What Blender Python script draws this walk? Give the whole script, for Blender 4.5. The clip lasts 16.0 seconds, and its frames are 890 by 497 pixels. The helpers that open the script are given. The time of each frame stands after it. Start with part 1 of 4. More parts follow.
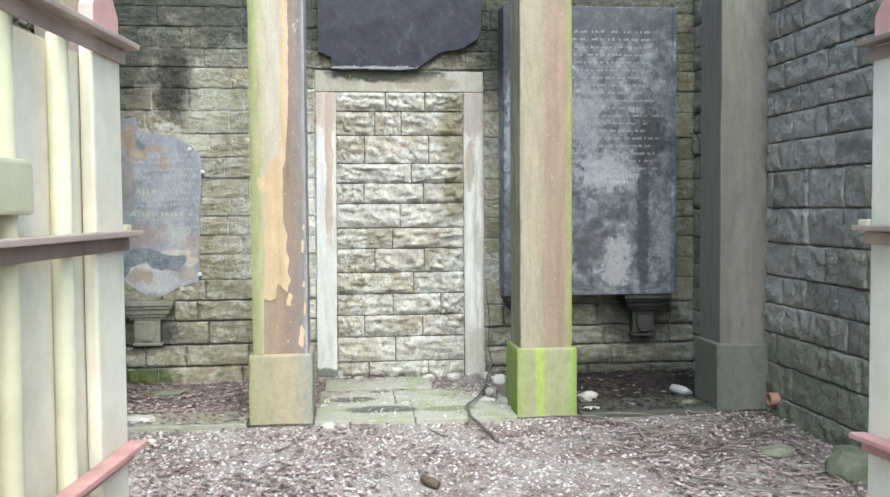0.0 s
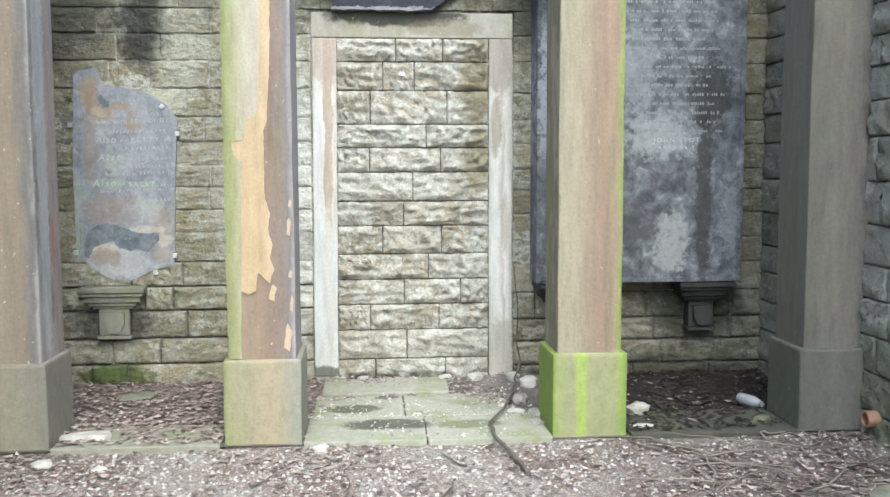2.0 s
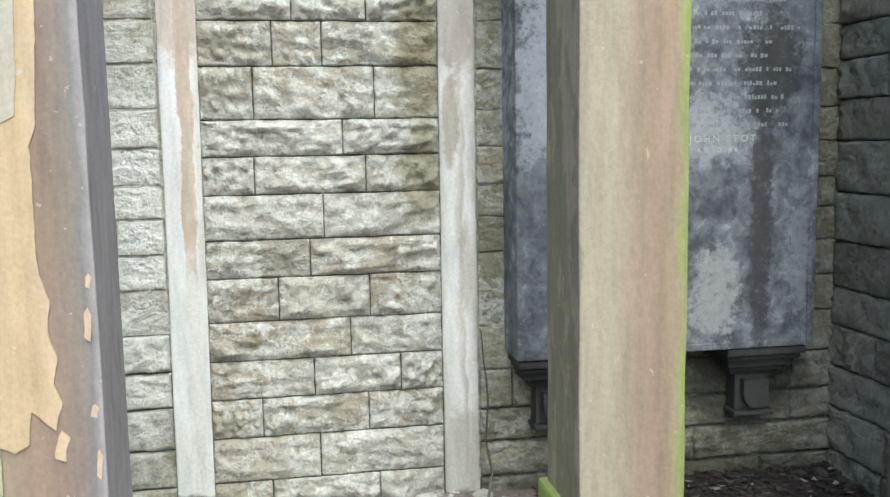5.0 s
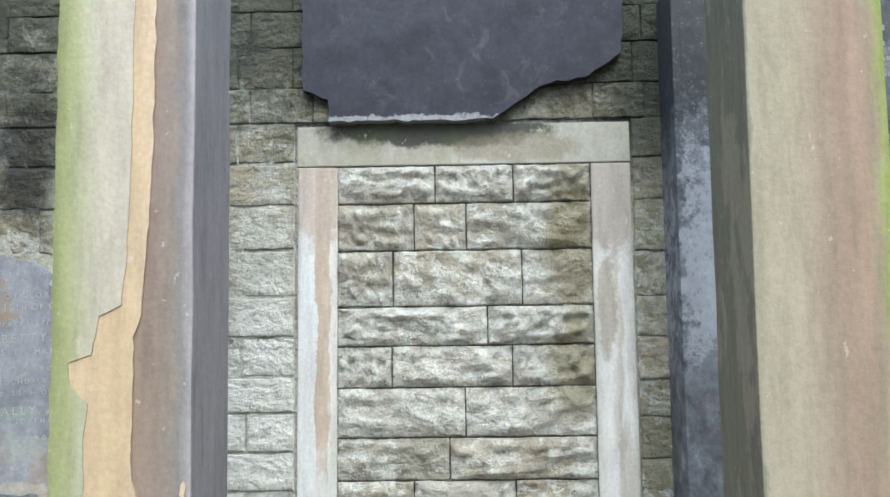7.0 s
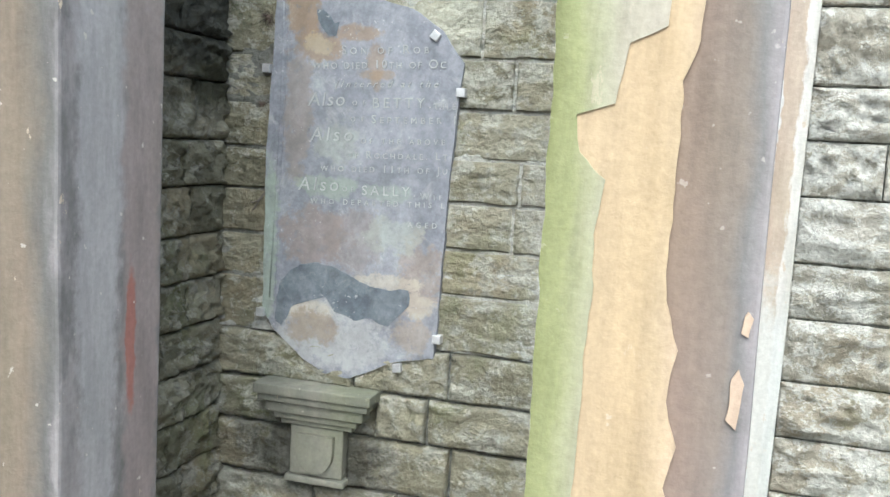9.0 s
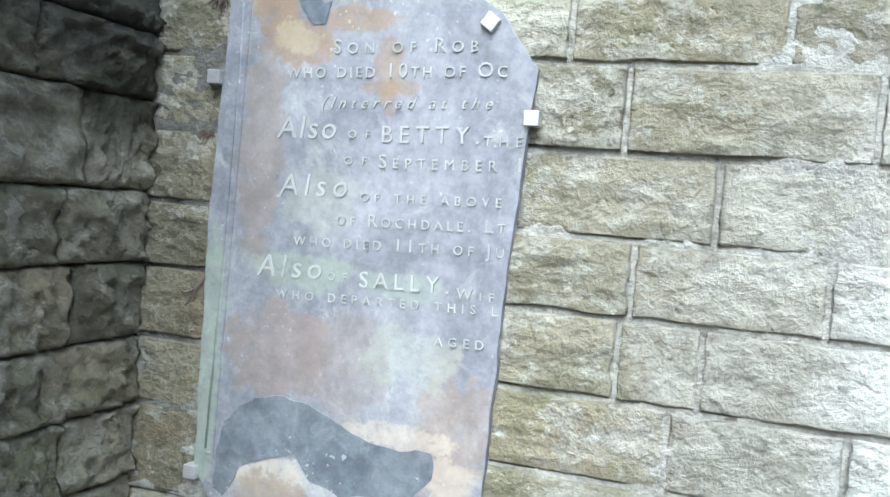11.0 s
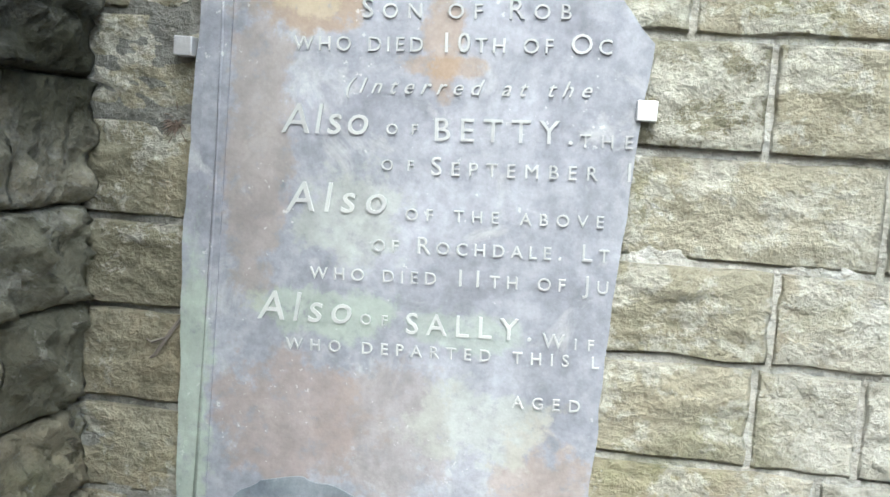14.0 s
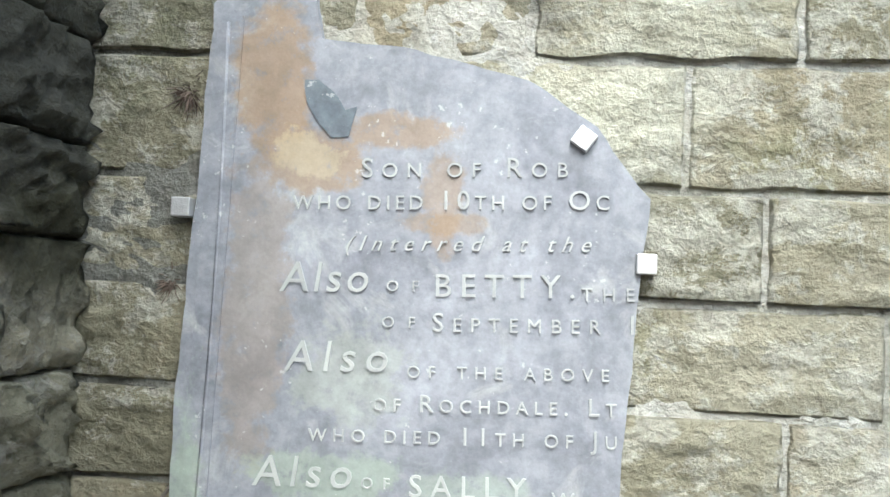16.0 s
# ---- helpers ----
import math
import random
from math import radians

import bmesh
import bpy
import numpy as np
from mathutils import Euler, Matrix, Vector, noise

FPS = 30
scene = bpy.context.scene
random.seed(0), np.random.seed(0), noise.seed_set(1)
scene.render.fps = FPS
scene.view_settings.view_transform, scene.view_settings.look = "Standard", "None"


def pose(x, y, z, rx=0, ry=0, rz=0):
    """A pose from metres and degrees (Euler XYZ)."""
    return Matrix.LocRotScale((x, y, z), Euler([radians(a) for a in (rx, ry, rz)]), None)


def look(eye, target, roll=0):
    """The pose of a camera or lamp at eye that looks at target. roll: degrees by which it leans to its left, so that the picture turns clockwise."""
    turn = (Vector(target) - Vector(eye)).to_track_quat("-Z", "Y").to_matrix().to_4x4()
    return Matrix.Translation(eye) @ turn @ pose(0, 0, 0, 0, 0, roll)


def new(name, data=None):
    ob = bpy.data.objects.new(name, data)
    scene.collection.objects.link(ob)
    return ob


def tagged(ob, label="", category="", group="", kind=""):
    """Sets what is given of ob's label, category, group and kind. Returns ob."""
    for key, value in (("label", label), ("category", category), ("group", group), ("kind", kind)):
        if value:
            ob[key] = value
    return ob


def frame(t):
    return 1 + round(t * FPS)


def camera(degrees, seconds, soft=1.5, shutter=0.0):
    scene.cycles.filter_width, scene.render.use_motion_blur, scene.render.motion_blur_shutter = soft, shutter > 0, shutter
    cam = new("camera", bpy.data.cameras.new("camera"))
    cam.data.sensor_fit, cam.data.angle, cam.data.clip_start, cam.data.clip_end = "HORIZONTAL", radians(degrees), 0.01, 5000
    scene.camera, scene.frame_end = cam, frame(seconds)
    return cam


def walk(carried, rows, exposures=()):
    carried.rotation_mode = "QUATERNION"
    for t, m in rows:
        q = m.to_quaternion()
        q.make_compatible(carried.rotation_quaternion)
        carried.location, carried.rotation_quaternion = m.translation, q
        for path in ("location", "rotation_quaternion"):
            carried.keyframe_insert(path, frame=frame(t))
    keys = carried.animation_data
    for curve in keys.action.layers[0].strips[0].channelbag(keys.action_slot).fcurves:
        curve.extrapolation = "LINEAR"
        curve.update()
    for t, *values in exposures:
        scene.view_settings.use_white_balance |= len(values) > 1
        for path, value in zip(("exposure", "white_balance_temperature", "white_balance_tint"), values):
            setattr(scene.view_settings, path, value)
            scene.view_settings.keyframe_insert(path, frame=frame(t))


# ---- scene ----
cam = camera(53.0, 16.0)
PATH = [
    (0, (-0.401, -7.083, 1.439), (-0.19, -5.096, 1.351), -0.4),
    (0.5, (-0.403, -6.833, 1.441), (-0.187, -4.847, 1.347), -0.5),
    (1, (-0.3, -6.552, 1.49), (-0.117, -4.564, 1.364), -0.7),
    (1.5, (-0.249, -6.311, 1.492), (-0.094, -4.323, 1.348), -0.5),
    (2, (-0.265, -5.967, 1.499), (-0.107, -3.981, 1.324), -0.2),
    (2.5, (-0.21, -5.653, 1.494), (-0.065, -3.669, 1.287), -0.3),
    (3, (-0.114, -5.344, 1.556), (-0.004, -3.362, 1.315), -0.2),
    (3.2, (-0.109, -5.216, 1.551), (0.0, -3.234, 1.306), -0.0),
    (5.3, (-0.155, -3.707, 1.696), (0.192, -1.75, 1.471), -1.1),
    (5.4, (-0.164, -3.666, 1.694), (0.171, -1.702, 1.514), -1.3),
    (5.5, (-0.167, -3.647, 1.706), (0.16, -1.679, 1.56), -0.9),
    (6, (-0.11, -3.567, 1.729), (0.151, -1.584, 1.751), -0.9),
    (6.5, (-0.037, -3.54, 1.748), (0.094, -1.55, 1.903), -0.7),
    (7, (-0.008, -3.521, 1.708), (-0.047, -1.529, 1.89), -0.8),
    (7.5, (-0.192, -3.417, 1.673), (-0.381, -1.427, 1.744), 1.8),
    (8, (-0.444, -3.237, 1.661), (-0.744, -1.26, 1.594), 3.0),
    (8.5, (-0.619, -3.104, 1.63), (-1.057, -1.161, 1.443), 2.9),
    (8.7, (-0.688, -2.97, 1.595), (-1.207, -1.054, 1.353), 2.7),
    (10.8, (-1.123, -1.741, 1.572), (-1.705, 0.17, 1.472), 4.8),
    (11, (-1.136, -1.627, 1.575), (-1.775, 0.266, 1.474), 4.6),
    (11.5, (-1.259, -1.479, 1.618), (-1.869, 0.418, 1.45), 4.1),
    (12, (-1.517, -1.352, 1.662), (-1.833, 0.606, 1.404), 4.1),
    (12.5, (-1.564, -1.292, 1.636), (-1.857, 0.672, 1.403), 4.0),
    (13, (-1.592, -1.29, 1.631), (-1.873, 0.677, 1.402), 4.1),
    (13.5, (-1.602, -1.302, 1.641), (-1.884, 0.664, 1.41), 3.9),
    (14, (-1.608, -1.303, 1.673), (-1.893, 0.664, 1.448), 3.8),
    (14.5, (-1.63, -1.305, 1.681), (-1.89, 0.675, 1.563), 3.7),
    (15, (-1.666, -1.312, 1.674), (-1.882, 0.675, 1.746), 3.5),
    (15.5, (-1.68, -1.308, 1.677), (-1.878, 0.679, 1.793), 2.9),
    (16, (-1.678, -1.3, 1.687), (-1.88, 0.687, 1.787), 2.7),
]
EXPOSURES = [(0.0, 1.35, 5850, 1), (3.2, 1.33, 5850, 1), (5.3, 1.2, 5850, 1), (7.0, 1.12, 5650, 1), (8.7, 1.37, 5750, 1), (10.8, 1.88, 5400, 1), (11.6, 1.95, 5400, 1), (12.6, 2.0, 5700, 1), (14.6, 2.0, 5800, 1), (16.0, 1.92, 5850, 1)]
walk(cam, [(t, look(eye, target, roll)) for t, eye, target, roll in PATH], EXPOSURES)

import collections
from mathutils.geometry import delaunay_2d_cdt

# ---- world and light: an overcast day, open sky over the yard ----
world = bpy.data.worlds.new("overcast_sky")
scene.world = world
world.use_nodes = True
wn = world.node_tree.nodes
sky = wn.new("ShaderNodeTexSky")
sky.sky_type = 'NISHITA'
sky.sun_disc = False
sky.sun_elevation, sky.sun_rotation = radians(51), radians(171)
sky.dust_density, sky.ozone_density, sky.air_density = 4.0, 1.0, 1.0
wn["Background"].inputs["Strength"].default_value = 0.15
world.node_tree.links.new(sky.outputs[0], wn["Background"].inputs["Color"])
sun = new("sun", bpy.data.lights.new("sun", "SUN"))
sun.data.energy, sun.data.angle, sun.data.color = 1.5, radians(60), (1.0, 0.985, 0.96)
sun.matrix_world = look((0.7, -4.7, 7.0), (0.0, 0.0, 1.0))


# ---- materials ----
class Mat:
    """A small shorthand for node materials."""

    def __init__(self, name, rough=0.85, metal=0.0):
        self.mat = bpy.data.materials.new(name)
        self.mat.use_nodes = True
        self.nt = self.mat.node_tree
        self.b = self.nt.nodes["Principled BSDF"]
        self.b.inputs["Roughness"].default_value = rough
        self.b.inputs["Metallic"].default_value = metal
        self.b.inputs["Specular IOR Level"].default_value = 0.3
        self.world = self.nt.nodes.new("ShaderNodeNewGeometry").outputs["Position"]
        self.local = self.nt.nodes.new("ShaderNodeTexCoord").outputs["Object"]
        self.rand = self.nt.nodes.new("ShaderNodeObjectInfo").outputs["Random"]

    def put(self, value, socket):
        if isinstance(value, (int, float)):
            socket.default_value = value
        elif isinstance(value, tuple):
            socket.default_value = value if len(value) == len(socket.default_value) else (*value, 1.0)
        else:
            self.nt.links.new(value, socket)

    def noise(self, vec, scale, detail=4.0, rough=0.6, warp=0.0):
        n = self.nt.nodes.new("ShaderNodeTexNoise")
        self.put(vec, n.inputs["Vector"])
        n.inputs["Scale"].default_value, n.inputs["Detail"].default_value = scale, detail
        n.inputs["Roughness"].default_value, n.inputs["Distortion"].default_value = rough, warp
        return n.outputs["Fac"]

    def ramp(self, fac, stops, mode="LINEAR"):
        n = self.nt.nodes.new("ShaderNodeValToRGB")
        n.color_ramp.interpolation = mode
        e = n.color_ramp.elements
        while len(e) < len(stops):
            e.new(0.5)
        for el, (p, c) in zip(e, stops):
            el.position = p
            el.color = (c, c, c, 1) if isinstance(c, (int, float)) else (*c, 1)
        self.put(fac, n.inputs["Fac"])
        return n.outputs["Color"]

    def mix(self, fac, a, b, mode="MIX"):
        n = self.nt.nodes.new("ShaderNodeMix")
        n.data_type, n.blend_type = "RGBA", mode
        self.put(fac, n.inputs[0]), self.put(a, n.inputs[6]), self.put(b, n.inputs[7])
        return n.outputs[2]

    def math(self, op, a, b=0.0, clamp=False):
        n = self.nt.nodes.new("ShaderNodeMath")
        n.operation, n.use_clamp = op, clamp
        self.put(a, n.inputs[0]), self.put(b, n.inputs[1])
        return n.outputs[0]

    def axis(self, vec, k):
        n = self.nt.nodes.new("ShaderNodeSeparateXYZ")
        self.put(vec, n.inputs[0])
        return n.outputs[k]

    def stretch(self, vec, sx, sy, sz):
        n = self.nt.nodes.new("ShaderNodeVectorMath")
        n.operation = "MULTIPLY"
        self.put(vec, n.inputs[0]), self.put((sx, sy, sz), n.inputs[1])
        return n.outputs[0]

    def span(self, value, lo, hi):
        n = self.nt.nodes.new("ShaderNodeMapRange")
        self.put(value, n.inputs["Value"])
        n.inputs["From Min"].default_value, n.inputs["From Max"].default_value = lo, hi
        return n.outputs[0]

    def blob(self, vec, centre, size, edge=0.6, wobble=0.5, scale=9.0):
        """A stain with a ragged outline: 1 within, 0 outside. size: half widths along x, y, z."""
        n = self.nt.nodes.new("ShaderNodeVectorMath")
        n.operation = "SUBTRACT"
        self.put(vec, n.inputs[0]), self.put(centre, n.inputs[1])
        at = n.outputs[0]
        most = 0.9 * min(size)
        for rate, reach in ((scale, min(most, 0.16 * wobble)), (scale * 4.0, min(most, 0.06 * wobble))):
            t = self.nt.nodes.new("ShaderNodeTexNoise")
            self.put(vec, t.inputs["Vector"])
            t.inputs["Scale"].default_value, t.inputs["Detail"].default_value = rate, 5.0
            half = self.nt.nodes.new("ShaderNodeVectorMath")
            half.operation = "MULTIPLY_ADD"
            self.put(t.outputs["Color"], half.inputs[0]), self.put((reach, reach, reach), half.inputs[1])
            self.put((-reach / 2, -reach / 2, -reach / 2), half.inputs[2])
            both = self.nt.nodes.new("ShaderNodeVectorMath")
            self.put(at, both.inputs[0]), self.put(half.outputs[0], both.inputs[1])
            at = both.outputs[0]
        s = self.stretch(at, *[1.0 / v for v in size])
        d = self.nt.nodes.new("ShaderNodeVectorMath")
        d.operation = "LENGTH"
        self.put(s, d.inputs[0])
        far = self.math("ADD", d.outputs["Value"], self.math("MULTIPLY", self.math("SUBTRACT", self.noise(vec, scale * 1.6, 9, 0.75), 0.5), 2.2 * wobble))
        return self.span(far, 1.0 + edge / 2, 1.0 - edge / 2)

    def finish(self, colour, height=None, strength=0.4, distance=0.01, rough=None):
        self.put(colour, self.b.inputs["Base Color"])
        if rough is not None:
            self.put(rough, self.b.inputs["Roughness"])
        if height is not None:
            n = self.nt.nodes.new("ShaderNodeBump")
            n.inputs["Strength"].default_value, n.inputs["Distance"].default_value = strength, distance
            self.put(height, n.inputs["Height"])
            self.nt.links.new(n.outputs[0], self.b.inputs["Normal"])
        return self.mat


def masonry(name, dark, mid, light, lichen=0.5, lichen_tone=(0.62, 0.6, 0.53), green=0.4, soot=0.3, stains=(), tan=(0.31, 0.25, 0.16)):
    """Rock-faced sandstone: tint by stone, grain, crusts of pale and black lichen, green algae, soot. stains: patches,
    painted shade among them (centre, size, colour, strength).
    """
    m = Mat(name, 0.92)
    w = m.world
    flat = m.stretch(w, 1.0, 1.0, 1.2)
    big, fine = m.noise(w, 3.2, 6, 0.65, 0.5), m.noise(w, 80.0, 5, 0.75)
    tone = m.math("ADD", m.math("MULTIPLY", big, 0.65), m.math("MULTIPLY", m.rand, 0.35))
    c = m.ramp(tone, [(0.3, dark), (0.5, mid), (0.72, light)])
    warm = m.math("MULTIPLY", m.ramp(m.math("ADD", m.math("MULTIPLY", m.math("FRACT", m.math("MULTIPLY", m.rand, 7.31)), 0.3), m.noise(w, 2.3, 7, 0.7, 0.6)), [(0.66, 0.0), (0.82, 1.0)]), 0.4)
    c = m.mix(warm, c, tan)
    algae = m.math("MULTIPLY", m.ramp(m.noise(w, 2.6, 9, 0.7, 0.4), [(0.6 - 0.2 * green, 0.0), (0.78 - 0.2 * green, 1.0)]), 0.6)
    c = m.mix(algae, c, (0.145, 0.165, 0.07))
    field = m.math("MULTIPLY", m.math("SUBTRACT", m.noise(w, 1.3, 5, 0.6), 0.5), 0.5)
    crust = m.math("ADD", m.noise(flat, 11.0, 12, 0.78, 0.3), field)
    pale = m.math("MULTIPLY", m.ramp(crust, [(0.56 - 0.2 * lichen, 0.0), (0.59 - 0.2 * lichen, 0.75), (0.72 - 0.2 * lichen, 1.0)]), 0.85)
    c = m.mix(pale, c, m.mix(m.ramp(m.noise(w, 38.0, 5, 0.7), [(0.4, 0.0), (0.6, 1.0)]), tuple(0.72 * v for v in lichen_tone), lichen_tone))
    black = m.math("MULTIPLY", m.ramp(m.math("SUBTRACT", m.noise(flat, 7.0, 12, 0.78), m.math("MULTIPLY", field, 0.6)), [(0.66 - 0.15 * soot, 0.0), (0.71 - 0.15 * soot, 1.0)]), 0.75)
    c = m.mix(black, c, (0.04, 0.04, 0.035))
    for centre, size, colour, amount in stains:
        c = m.mix(m.math("MULTIPLY", m.blob(w, centre, size, 0.6, 0.6, 7.0), amount), c, colour)
    c = m.mix(0.4, c, m.ramp(fine, [(0.32, 0.5), (0.5, 0.95), (0.66, 1.25)]), "MULTIPLY")
    pits = m.noise(flat, 21.0, 7, 0.62)
    # relief shading in the colour: hollows darkened, high spots lightened
    c = m.mix(0.4, c, m.ramp(pits, [(0.34, (0.42, 0.4, 0.35)), (0.44, (0.95, 0.94, 0.92)), (0.7, (1.22, 1.22, 1.2))]), "MULTIPLY")
    h = m.math("ADD", pits, m.math("MULTIPLY", fine, 0.3))
    return m.finish(c, h, 0.9, 0.03)


def dressed(name, stops, lean=0.25, axis=0, algae=0.3, relief=None, width=1.0, spots=0.4, stains=(), grain=0.4, tall=2.2):
    """Smooth dressed stone whose coats run in upright bands across its width (object x or y, 0 to 1)."""
    m = Mat(name, 0.85)
    v = m.local
    u = m.math("ADD", m.math("DIVIDE", m.axis(v, axis), width), 0.5)
    wob = m.math("MULTIPLY", m.math("SUBTRACT", m.noise(m.stretch(v, 6.0, 6.0, 2.0), 1.3, 6, 0.65), 0.5), lean)
    ragged = m.math("MULTIPLY", m.math("SUBTRACT", m.noise(m.stretch(v, 1.0, 1.0, 0.6), 9.0, 8, 0.7), 0.5), 0.55 * lean)
    across = m.math("ADD", u, m.math("ADD", wob, ragged))
    c = m.ramp(across, stops, "LINEAR")
    for centre, size, colour, amount in stains:
        c = m.mix(m.math("MULTIPLY", m.blob(v, centre, size, 0.3, 0.45, 10.0), amount), c, colour)
    c = m.mix(grain, c, m.ramp(m.noise(m.stretch(m.world, 14.0, 14.0, tall), 1.6, 6, 0.65), [(0.3, 0.5), (0.5, 0.95), (0.7, 1.25)]), "MULTIPLY")
    fine = m.noise(m.world, 70.0, 5, 0.7)
    c = m.mix(0.35, c, m.ramp(fine, [(0.3, 0.6), (0.65, 1.1)]), "MULTIPLY")
    chip = m.ramp(m.noise(m.world, 34.0, 3, 0.5), [(0.7, 0.0), (0.72, 1.0)])
    c = m.mix(m.math("MULTIPLY", chip, spots), c, (0.5, 0.46, 0.4))
    scar = m.ramp(m.noise(m.stretch(m.world, 1.0, 1.0, 0.45), 13.0, 7, 0.72), [(0.655, 0.0), (0.665, 1.0)])
    c = m.mix(m.math("MULTIPLY", scar, min(1.0, spots * 1.6)), c, (0.46, 0.38, 0.29))
    if algae:
        g = m.math("MULTIPLY", m.ramp(m.noise(m.stretch(m.world, 2.0, 2.0, 0.8), 2.0, 6, 0.6), [(0.5, 0.0), (0.72, 1.0)]), algae)
        c = m.mix(g, c, (0.16, 0.2, 0.05))
    h = m.math("ADD", m.noise(m.world, 16.0, 6, 0.65), m.math("MULTIPLY", fine, 0.4))
    if relief:
        h = m.math("ADD", h, m.ramp(across, relief))
    return m.finish(c, h, 0.45, 0.008)


WALL = masonry("sandstone_back_wall", (0.18, 0.168, 0.115), (0.255, 0.238, 0.17), (0.33, 0.31, 0.235), 0.24, (0.46, 0.45, 0.385), 0.42, 0.16, [
    ((0.75, 0.0, 2.7), (0.2, 0.5, 0.42), (0.05, 0.052, 0.04), 0.75),
    ((-1.0, 0.0, 1.3), (0.28, 0.5, 0.5), (0.5, 0.49, 0.43), 0.55),
    ((-1.6, 0.0, 1.97), (0.14, 0.5, 0.07), (0.5, 0.49, 0.39), 0.7),
    ((-1.19, 0.0, 1.6), (0.012, 0.5, 0.08), (0.12, 0.12, 0.1), 0.5),
    ((-0.72, 0.0, 1.35), (0.1, 0.5, 0.7), (0.62, 0.625, 0.57), 0.5),
    ((-1.72, 0.0, 2.42), (0.16, 0.5, 0.28), (0.03, 0.03, 0.028), 0.9),
    # dark patch behind the left corbel
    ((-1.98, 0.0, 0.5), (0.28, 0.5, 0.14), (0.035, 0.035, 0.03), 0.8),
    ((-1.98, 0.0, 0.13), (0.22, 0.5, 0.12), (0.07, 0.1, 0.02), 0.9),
    # darker low in the right bay, most of all behind the corbel
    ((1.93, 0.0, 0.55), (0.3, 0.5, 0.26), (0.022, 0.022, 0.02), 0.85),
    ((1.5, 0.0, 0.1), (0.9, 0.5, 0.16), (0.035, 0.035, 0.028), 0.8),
    ((-0.8, 0.0, 1.2), (0.17, 0.5, 0.95), (0.62, 0.62, 0.57), 0.75),
    ((-1.5, 0.0, 2.3), (0.14, 0.5, 0.45), (0.4, 0.4, 0.33), 0.5),
    # dark top: soot, plus shade from above painted into the stone
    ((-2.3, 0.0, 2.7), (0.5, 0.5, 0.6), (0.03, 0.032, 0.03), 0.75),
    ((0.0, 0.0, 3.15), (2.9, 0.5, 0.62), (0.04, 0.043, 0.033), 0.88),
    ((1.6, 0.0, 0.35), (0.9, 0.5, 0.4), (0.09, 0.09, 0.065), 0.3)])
INFILL = masonry("sandstone_infill", (0.295, 0.278, 0.226), (0.365, 0.344, 0.288), (0.435, 0.416, 0.36), 0.38, (0.63, 0.63, 0.58), 0.16, 0.06, [
    ((0.42, 0.0, 2.05), (0.12, 0.5, 0.3), (0.2, 0.17, 0.09), 0.75),
    ((0.43, 0.0, 1.55), (0.1, 0.5, 0.22), (0.22, 0.19, 0.1), 0.7),
    # darker along the foot of the infill
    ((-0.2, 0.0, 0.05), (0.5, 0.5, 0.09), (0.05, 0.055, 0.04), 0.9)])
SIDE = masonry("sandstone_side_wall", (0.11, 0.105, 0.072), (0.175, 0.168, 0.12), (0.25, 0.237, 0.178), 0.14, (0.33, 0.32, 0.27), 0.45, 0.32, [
    # shade of the corner and pillar, painted over the upper part
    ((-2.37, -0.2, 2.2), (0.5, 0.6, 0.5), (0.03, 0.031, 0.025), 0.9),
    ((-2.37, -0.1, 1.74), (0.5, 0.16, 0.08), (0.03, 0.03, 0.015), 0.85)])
SIDE_GREY = masonry("grey_sandstone_side_wall", (0.17, 0.172, 0.145), (0.24, 0.24, 0.21), (0.3, 0.3, 0.27), 0.12, (0.36, 0.36, 0.33), 0.35, 0.16, [
    ((2.42, -1.9, 0.3), (0.5, 0.8, 0.35), (0.12, 0.14, 0.06), 0.5)], (0.28, 0.24, 0.19))
MORTAR = masonry("old_mortar", (0.06, 0.06, 0.05), (0.1, 0.1, 0.085), (0.15, 0.15, 0.13), 0.2, (0.3, 0.3, 0.27), 0.3, 0.4)
LIME = masonry("pale_lime_mortar", (0.26, 0.25, 0.205), (0.36, 0.35, 0.3), (0.46, 0.45, 0.4), 0.2, (0.55, 0.55, 0.51), 0.25, 0.2, [
    ((-1.72, 0.0, 2.42), (0.16, 0.5, 0.28), (0.03, 0.03, 0.028), 0.9),
    ((-2.3, 0.0, 2.7), (0.5, 0.5, 0.6), (0.03, 0.032, 0.03), 0.75),
    # mortar darker in a strip along the left inner corner
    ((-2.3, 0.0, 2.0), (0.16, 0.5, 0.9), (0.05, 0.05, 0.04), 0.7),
    ((0.75, 0.0, 2.7), (0.2, 0.5, 0.42), (0.05, 0.052, 0.04), 0.85),
    # same dark top on the mortar, soot and painted shade together
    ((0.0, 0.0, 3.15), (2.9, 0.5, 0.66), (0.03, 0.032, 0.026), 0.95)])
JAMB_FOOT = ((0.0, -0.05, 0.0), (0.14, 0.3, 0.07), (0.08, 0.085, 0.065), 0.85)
JAMB_BROWNED = dressed("jamb_stone_with_lost_paint", [(0.0, (0.5, 0.49, 0.45)), (0.12, (0.55, 0.55, 0.53)), (0.46, (0.58, 0.58, 0.56)), (0.49, (0.43, 0.345, 0.27)), (0.78, (0.46, 0.38, 0.3)), (0.82, (0.6, 0.58, 0.54)), (1.0, (0.5, 0.48, 0.43))], 0.55, 0, 0.1, None, 0.158, 0.5, [
    ((0.0, -0.05, 0.5), (0.12, 0.3, 0.6), (0.53, 0.54, 0.51), 0.8), ((0.0, -0.05, 2.15), (0.12, 0.3, 0.22), (0.4, 0.33, 0.27), 0.8), JAMB_FOOT])
